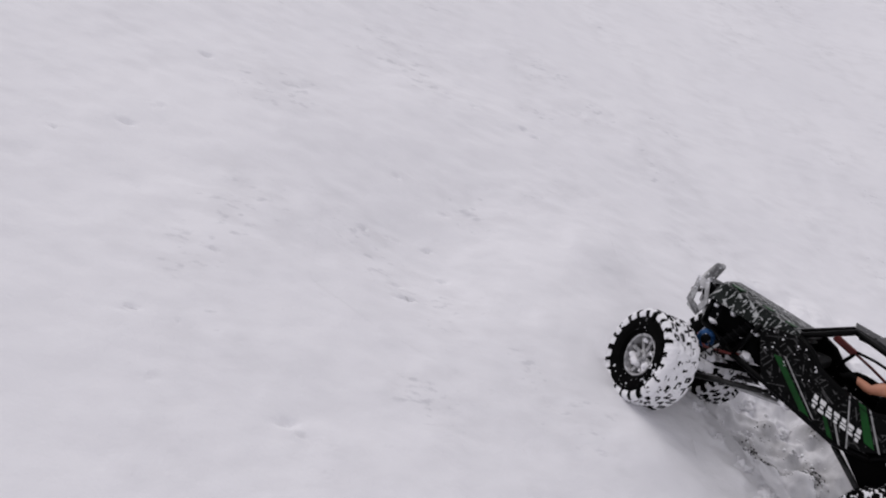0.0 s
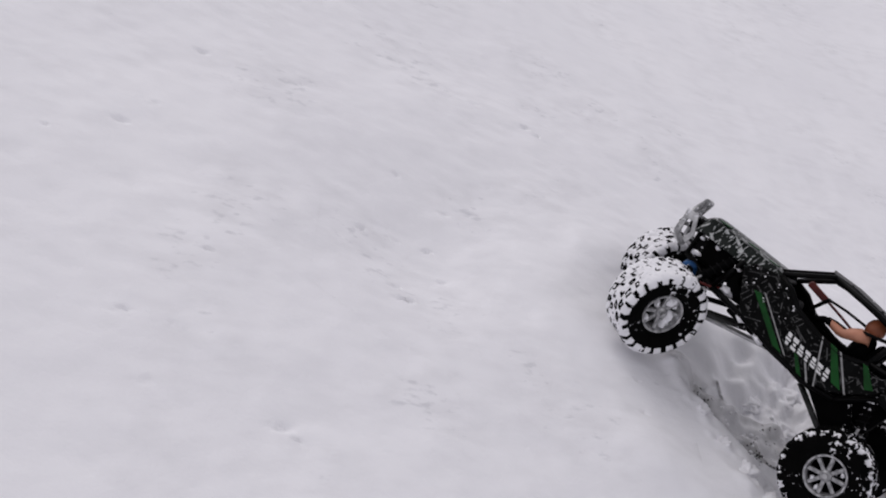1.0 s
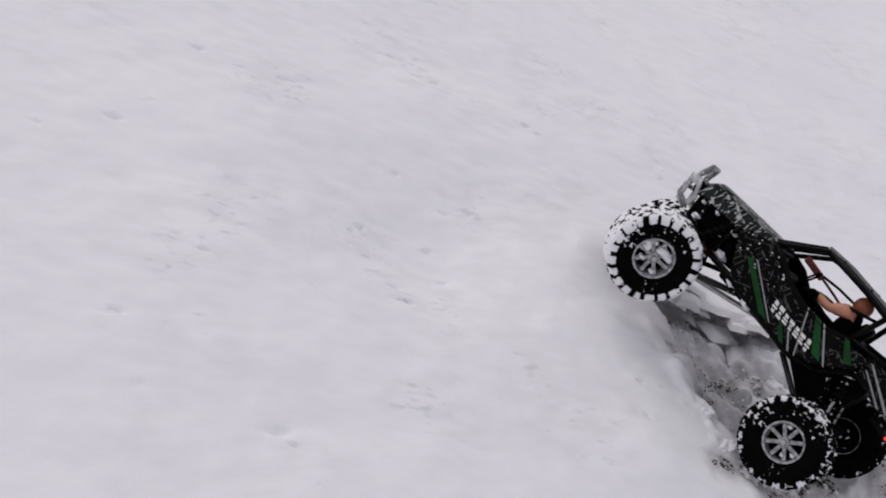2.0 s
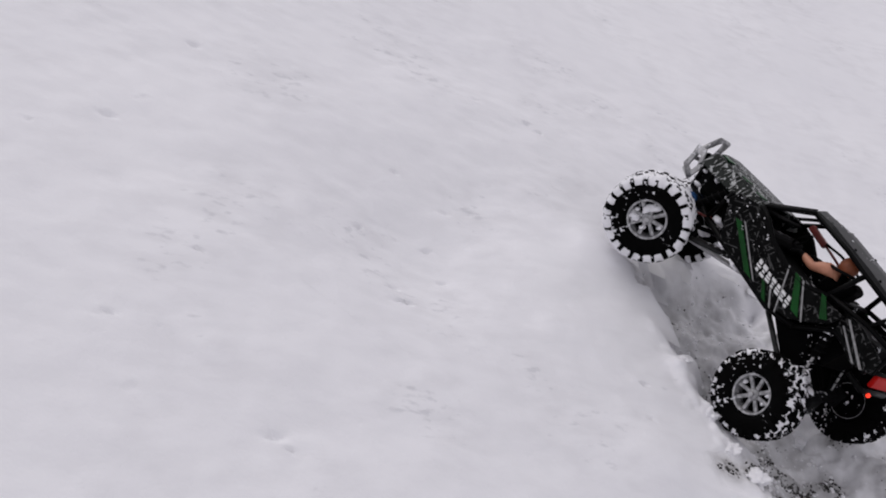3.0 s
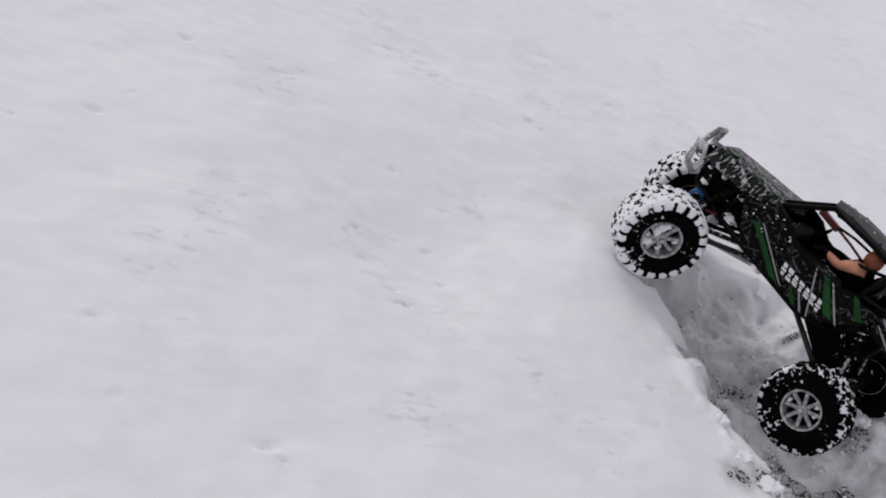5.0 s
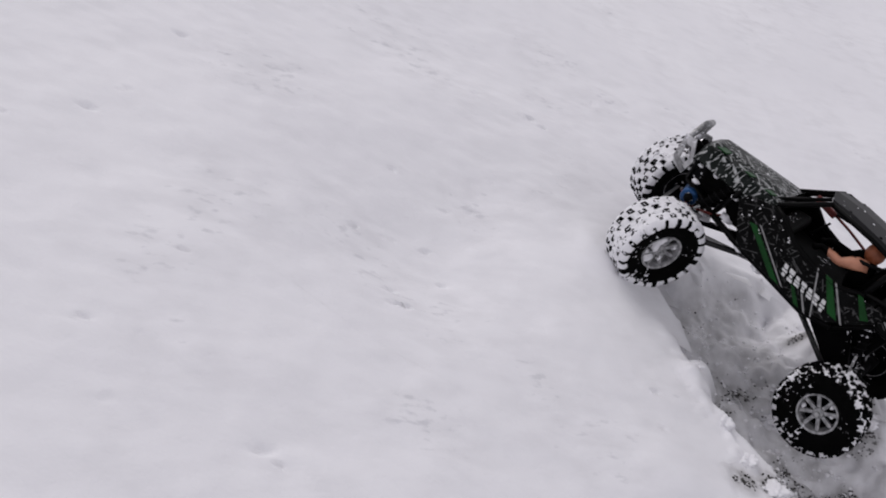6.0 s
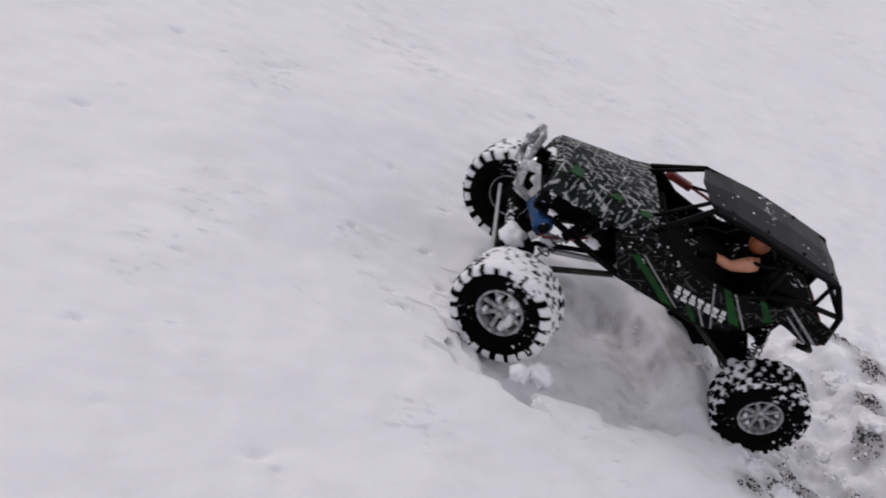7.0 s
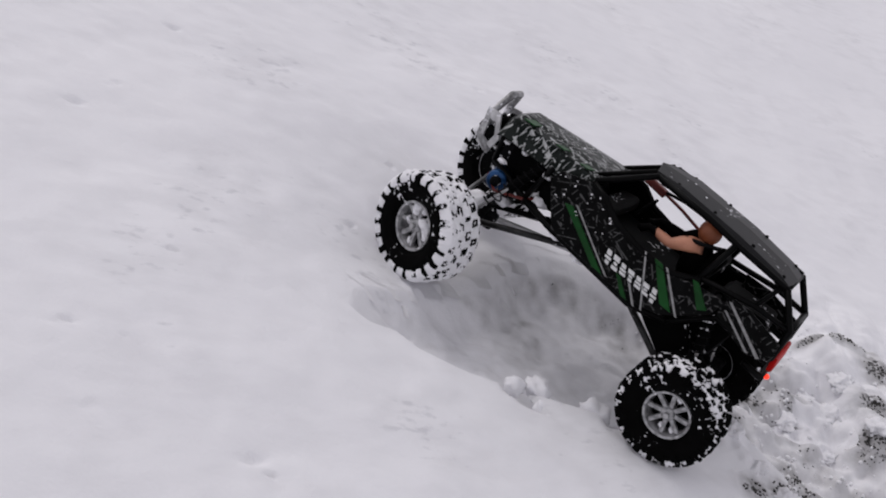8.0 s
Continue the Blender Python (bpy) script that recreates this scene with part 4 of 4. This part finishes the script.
def build_doll():
    """A plain vinyl driver figure, one mesh."""
    bm = bmesh.new()

    def blob(c, r, idx, turn=(0, 0, 0)):
        before = set(bm.faces)
        bmesh.ops.create_uvsphere(bm, u_segments=16, v_segments=10, radius=1, matrix=pose(*c, *turn) @ Matrix.Diagonal((*r, 1)))
        for f in bm.faces:
            if f not in before:
                f.material_index = idx
    blob((-0.072, 0.024, 0.116), (0.014, 0.020, 0.026), 2)
    blob((-0.068, 0.025, 0.148), (0.0125, 0.0115, 0.0135), 1)
    for s in (1, -1):
        before = set(bm.faces)
        path = [(-0.074, 0.018, 0.134, 0.0066), (-0.070, 0.024, 0.135, 0.0074), (-0.062, 0.027, 0.132, 0.0086), (-0.053, 0.028, 0.126, 0.0074), (-0.046, 0.0275, 0.120, 0.0055),
                (-0.038, 0.026, 0.119, 0.0062), (-0.028, 0.025, 0.119, 0.0050), (-0.018, 0.023, 0.118, 0.0034), (-0.013, 0.022, 0.112, 0.0044), (-0.008, 0.021, 0.111, 0.0028)]
        rings = []
        for x, y, z, r in path:
            rings.append([bm.verts.new((x + 0.45 * r * math.sin(2 * math.pi * j / 12), 0.024 + s * y + r * math.cos(2 * math.pi * j / 12), z + 0.9 * r * math.sin(2 * math.pi * j / 12))) for j in range(12)])
        for a, b2 in zip(rings, rings[1:]):
            for j in range(12):
                bm.faces.new((a[j], a[(j + 1) % 12], b2[(j + 1) % 12], b2[j]))
        bm.faces.new(rings[0])
        bm.faces.new(rings[-1][::-1])
        for f in bm.faces:
            if f not in before and (s < 0 or f.calc_center_median().x > -0.027):
                f.material_index = 2
    bmesh.ops.recalc_face_normals(bm, faces=bm.faces[:])
    doll = part("driver_doll", bm, SKIN, None, "", True, (HAIR, BLACK))
    return tagged(doll, "tan vinyl driver doll seated in the crawler", "doll")


DOLL = build_doll()


# ---- loose snow ----
def build_chunks():
    rng = random.Random(9)
    chunks = []
    for x, y, s in ((0.325, 0.945, 0.011), (0.345, 0.90, 0.012), (0.37, 0.865, 0.014), (0.395, 0.82, 0.015), (0.50, 1.10, 0.018), (0.52, 1.14, 0.016),
                    (0.47, 1.12, 0.013), (0.31, 1.04, 0.008), (0.54, 1.05, 0.014), (0.48, 1.04, 0.012), (0.43, 1.07, 0.015)):
        bm = lump(rng.uniform(0, 50), s, 0.6, 4, 0.5)
        ob = part("snow_chunk", bm, SNOW_LOOSE, None, "", True)
        tagged(ob, "small white clod of broken snow", "snow", group="snow clods beside the lane")
        ob.location = (x, y, height(x, y) + s * 0.08)
        chunks.append(ob)
    return chunks


build_chunks()


def build_crumbs():
    """Snow crumbs and grit strewn over the lane, joined."""
    for name, mat, count, label, cat, seed in (("snow_crumbs", SNOW_LOOSE, 600, "loose white snow crumbs strewn along the lane", "snow", 3),
                                               ("grit", GRIT, 2600, "dark grit and turf bits showing through the snow", "gravel", 4)):
        rng = np.random.RandomState(seed)
        xs, ys = rng.uniform(0.20, 0.68, count * 8), rng.uniform(0.72, 1.32, count * 8)
        keep = (lane(xs, ys) * 0.7 + soil_shade_amount(xs, ys)) if name == "snow_crumbs" else smooth(0.17, 0.36, soil_shade_amount(xs, ys, False)) * 0.8
        ok = rng.uniform(0, 1, count * 8) < keep
        xs, ys = xs[ok][:count], ys[ok][:count]
        zs = ground(xs, ys)
        ico = bmesh.new()
        bmesh.ops.create_icosphere(ico, subdivisions=1, radius=1)
        vs = np.array([v.co[:] for v in ico.verts])
        fs = np.array([[v.index for v in f.verts] for f in ico.faces])
        ico.free()
        allv, allf = [], []
        for k, (x, y, z) in enumerate(zip(xs, ys, zs)):
            s = rng.uniform(0.0010, 0.0034) if name == "snow_crumbs" else rng.uniform(0.0006, 0.0019)
            w = vs * (1 + rng.uniform(-0.3, 0.3, (len(vs), 1))) * s * np.array([1, 1, 0.75])
            allf.append(fs + k * len(vs))
            allv.append(w + np.array([x, y, z + s * 0.3]))
        me = bpy.data.meshes.new(name)
        me.from_pydata(np.concatenate(allv).tolist(), [], np.concatenate(allf).tolist())
        me.polygons.foreach_set("use_smooth", [True] * len(me.polygons))
        me.materials.append(mat)
        tagged(new(name, me), label, cat, kind="stuff")


build_crumbs()
FALLING = []
for k, s in enumerate((0.014, 0.011, 0.009, 0.017)):
    FALLING.append(tagged(part("snow_chunk", lump(31 + k, s, 0.5, 3, 0.7), SNOW_LOOSE, None, "", True), "small white clod of snow shaken off the crawler", "snow", group="snow clods beside the lane"))


# ---- movement ----
def motions():
    rows = [
        (0, 0.4266, 0.8804, -0.1208, 31.44, -13.34, 135.13),
        (0.5, 0.4090, 0.9428, -0.1097, 36.44, -17.86, 134.79),
        (1, 0.3964, 0.9826, -0.1013, 35.88, -20.27, 132.84),
        (1.2, 0.3934, 1.0035, -0.0958, 37.05, -20.88, 130.52),
        (2.3, 0.3764, 1.0713, -0.0871, 38.96, -22.48, 123.20),
        (2.5, 0.3737, 1.1021, -0.0801, 39.77, -19.65, 116.21),
        (3, 0.3934, 1.1220, -0.0947, 34.75, -16.94, 117.11),
        (3.5, 0.3934, 1.1324, -0.0915, 32.63, -17.13, 118.49),
        (4, 0.4116, 1.1523, -0.1041, 29.72, -16.37, 118.20),
        (4.5, 0.4141, 1.1491, -0.1062, 27.73, -18.72, 124.75),
        (4.7, 0.4120, 1.1458, -0.1039, 29.68, -21.19, 125.97),
        (5.8, 0.4168, 1.1538, -0.1002, 18.98, -22.34, 135.05),
        (6, 0.4090, 1.1535, -0.0962, 19.81, -23.30, 136.07),
        (6.5, 0.3340, 1.1152, -0.0576, 11.25, -29.42, 159.95),
        (6.7, 0.2951, 1.0824, -0.0410, 6.75, -31.14, 169.92),
        (7, 0.2129, 1.0513, -0.0172, -1.56, -29.71, 175.30),
        (7.2, 0.1745, 1.0379, -0.0030, 1.49, -27.18, 166.74),
        (7.5, 0.1799, 1.0320, -0.0114, 8.94, -21.49, 154.80),
        (8, 0.1572, 1.0175, 0.0143, 17.34, -19.97, 142.13),
    ]
    poses = [(r[0], pose(*r[1:])) for r in rows]
    # the body leans on its springs; wheels and axles stay where the ground holds them
    def lean(t):
        return pose(0, np.interp(t, *lean_y), np.interp(t, *lean_z), np.interp(t, *lean_roll), np.interp(t, *lean_pitch))
    lean_roll = ([0, 6, 6.5, 7, 7.5, 8], [3, 3, 4, 1.5, 5, 8])
    lean_y = ([0, 6, 6.5, 7, 7.5, 8], [0.003, 0.003, 0.002, 0, 0.004, 0.003])
    lean_pitch = ([0, 7, 7.5, 8], [0, 0, -1, -2.2])
    lean_z = ([0, 6, 6.5, 7, 7.5, 8], [0, 0, 0, 0.005, -0.001, 0.0])
    for ob in (CAR, DOLL):
        walk(ob, [(t, m @ lean(t)) for t, m in poses])
    # rolled way along the car's heading
    way, times = [0.0], [r[0] for r in rows]
    for (t0, a), (t1, b) in zip(poses, poses[1:]):
        ahead = (a.to_3x3() @ Vector((1, 0, 0)) + b.to_3x3() @ Vector((1, 0, 0))) / 2
        way.append(way[-1] + (b.translation - a.translation).dot(ahead) * 1.15)
    steps = sorted(set([0.25 * k for k in range(33)] + [6.8, 6.9, 7.1] + times))
    steer = ([0, 0.25, 0.5, 1, 1.2, 2.3, 2.5, 3.5, 4, 4.5, 4.7, 5.8, 6, 6.5, 6.7, 6.8, 6.9, 7, 7.2, 7.5, 8],
             [-33, 4, 41, 52, 43, 33, 33, 28, 26, 32, 42, 54, 57, 55, 50, 26, -10, -22, -18, -12, -19])
    shift_f = ([0, 6, 6.4, 6.75, 7, 7.2, 7.5, 8], [0, 0, -0.019, -0.023, -0.027, -0.014, -0.002, 0])
    lift_r = ([0, 1, 2.5, 4.5, 6, 6.5, 7, 7.5, 8], [0, -0.003, -0.016, -0.017, -0.011, -0.012, 0.012, 0.006, 0.009])
    shift_r = ([0, 1, 2.5, 3.5, 4.5, 6, 6.7, 7, 7.2, 7.5, 8], [0.003, 0.003, 0.014, 0.009, 0.005, 0, -0.005, -0.014, -0.011, -0.006, -0.003])
    lift_f = ([0, 1, 1.2, 2.3, 3.5, 4, 4.7, 5.8, 6.5, 7, 7.2, 7.5, 8], [-0.004, -0.006, 0.004, 0.006, 0.006, 0, -0.004, -0.011, -0.012, -0.025, -0.014, -0.010, -0.010])
    far_shift = ([0, 6.5, 7, 7.5, 8], [0.010, 0.016, 0.012, 0.034, 0.032])
    far_lift = ([0, 0.5, 1, 6, 6.5, 7, 7.5, 8], [0, 0.012, 0, 0, 0.003, -0.020, 0.009, 0.010])
    for k, ob in enumerate(WHEELS):
        side, front = (1 if k % 2 == 0 else -1), k < 2
        out = []
        for t in steps:
            lift = np.interp(t, *(lift_f if front else lift_r)) * side
            lift += np.interp(t, *far_lift) if front and side < 0 else 0.0
            turn = np.interp(t, *steer) if front else 0.0
            spin = math.degrees(np.interp(t, times, way) / TYRE_R)
            m = pose((AXLE_F + np.interp(t, *shift_f) if side > 0 else AXLE_F + np.interp(t, *far_shift)) if front else AXLE_R + side * np.interp(t, *shift_r), side * ((0.063 if side > 0 else 0.056) if front else 0.070), lift) @ pose(0, 0, 0, 0, 0, turn) @ pose(0, side * (0.030 if front else 0.0255), 0) @ pose(0, 0, 0, 0, spin, 0)
            out.append((t, lean(t).inverted() @ m @ pose(0, 0, 0, 0, 0, 0 if side > 0 else 180)))
        walk(ob, out)
    for ob, x, lift in ((AXLE_FRONT, AXLE_F, lift_f), (AXLE_REAR, AXLE_R, lift_r)):
        walk(ob, [(t, lean(t).inverted() @ pose(x, 0, 0, math.degrees(math.atan2(np.interp(t, *lift), 0.1)), 0, 6 if ob is AXLE_FRONT else 0)) for t in steps])
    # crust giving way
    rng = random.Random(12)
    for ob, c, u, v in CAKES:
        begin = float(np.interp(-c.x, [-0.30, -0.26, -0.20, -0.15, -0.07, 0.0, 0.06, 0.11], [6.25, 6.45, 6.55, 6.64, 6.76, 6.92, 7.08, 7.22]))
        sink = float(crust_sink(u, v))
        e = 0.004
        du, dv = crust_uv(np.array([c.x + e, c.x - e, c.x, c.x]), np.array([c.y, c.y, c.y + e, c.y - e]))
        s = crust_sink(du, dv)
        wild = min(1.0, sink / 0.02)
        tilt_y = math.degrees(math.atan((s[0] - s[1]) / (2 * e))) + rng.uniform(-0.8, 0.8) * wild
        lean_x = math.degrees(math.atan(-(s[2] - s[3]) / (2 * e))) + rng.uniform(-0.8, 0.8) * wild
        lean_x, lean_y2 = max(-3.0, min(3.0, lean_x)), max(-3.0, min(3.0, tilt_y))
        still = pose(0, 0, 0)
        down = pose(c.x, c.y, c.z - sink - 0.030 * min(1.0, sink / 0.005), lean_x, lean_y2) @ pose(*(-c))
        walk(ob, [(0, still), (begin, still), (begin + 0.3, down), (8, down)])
    for ob, c, u, v in HEAD_CAKES:
        begin = float(np.interp(c.y, [1.04, 1.08, 1.14, 1.20, 1.30], [0.9, 1.2, 1.6, 1.95, 2.2])) + rng.uniform(-0.1, 0.1)
        drop = float(settled(c.x, c.y, FIRST) - settled(c.x, c.y))
        down = pose(c.x, c.y, c.z - drop - 0.032 * min(1.0, drop / 0.005)) @ pose(*(-c))
        still = pose(0, 0, 0)
        if drop > 0.0005:
            walk(ob, [(0, still), (begin, still), (begin + 0.3, down), (8, down)])
    for ob, c, u, v in FOOT_CAKES:
        begin = float(np.interp(c.y, [0.83, 0.95], [1.1, 2.0])) + rng.uniform(-0.1, 0.1)
        if min(u, v, 1 - u, 1 - v) > 0.04:
            walk(ob, [(0, pose(0, 0, 0)), (begin, pose(0, 0, 0)), (begin + 0.3, pose(0, 0, -0.026)), (8, pose(0, 0, -0.026))])
    # clods that ride on the front axle and drop off
    for ob, (lx, ly, lz), (gx, gy), t0 in zip(FALLING, ((0.13, 0.03, 0.02), (0.135, 0.045, 0.018), (0.125, -0.02, 0.02), (-0.135, 0.04, 0.016)),
                                              ((0.098, 0.890), (0.072, 0.880), (0.10, 0.862), (0.158, 0.884)), (6.7, 6.7, 6.5, 7.2)):
        out = [(t, m @ pose(lx, ly, lz)) for t, m in poses if t <= t0]
        lie = pose(gx, gy, float(max(ground(gx, gy), settled(gx, gy) - 0.012)) + 0.001, 40, 10, 60)
        out += [(t0 + 0.35, lie), (8, lie)]
        walk(ob, out)


motions()
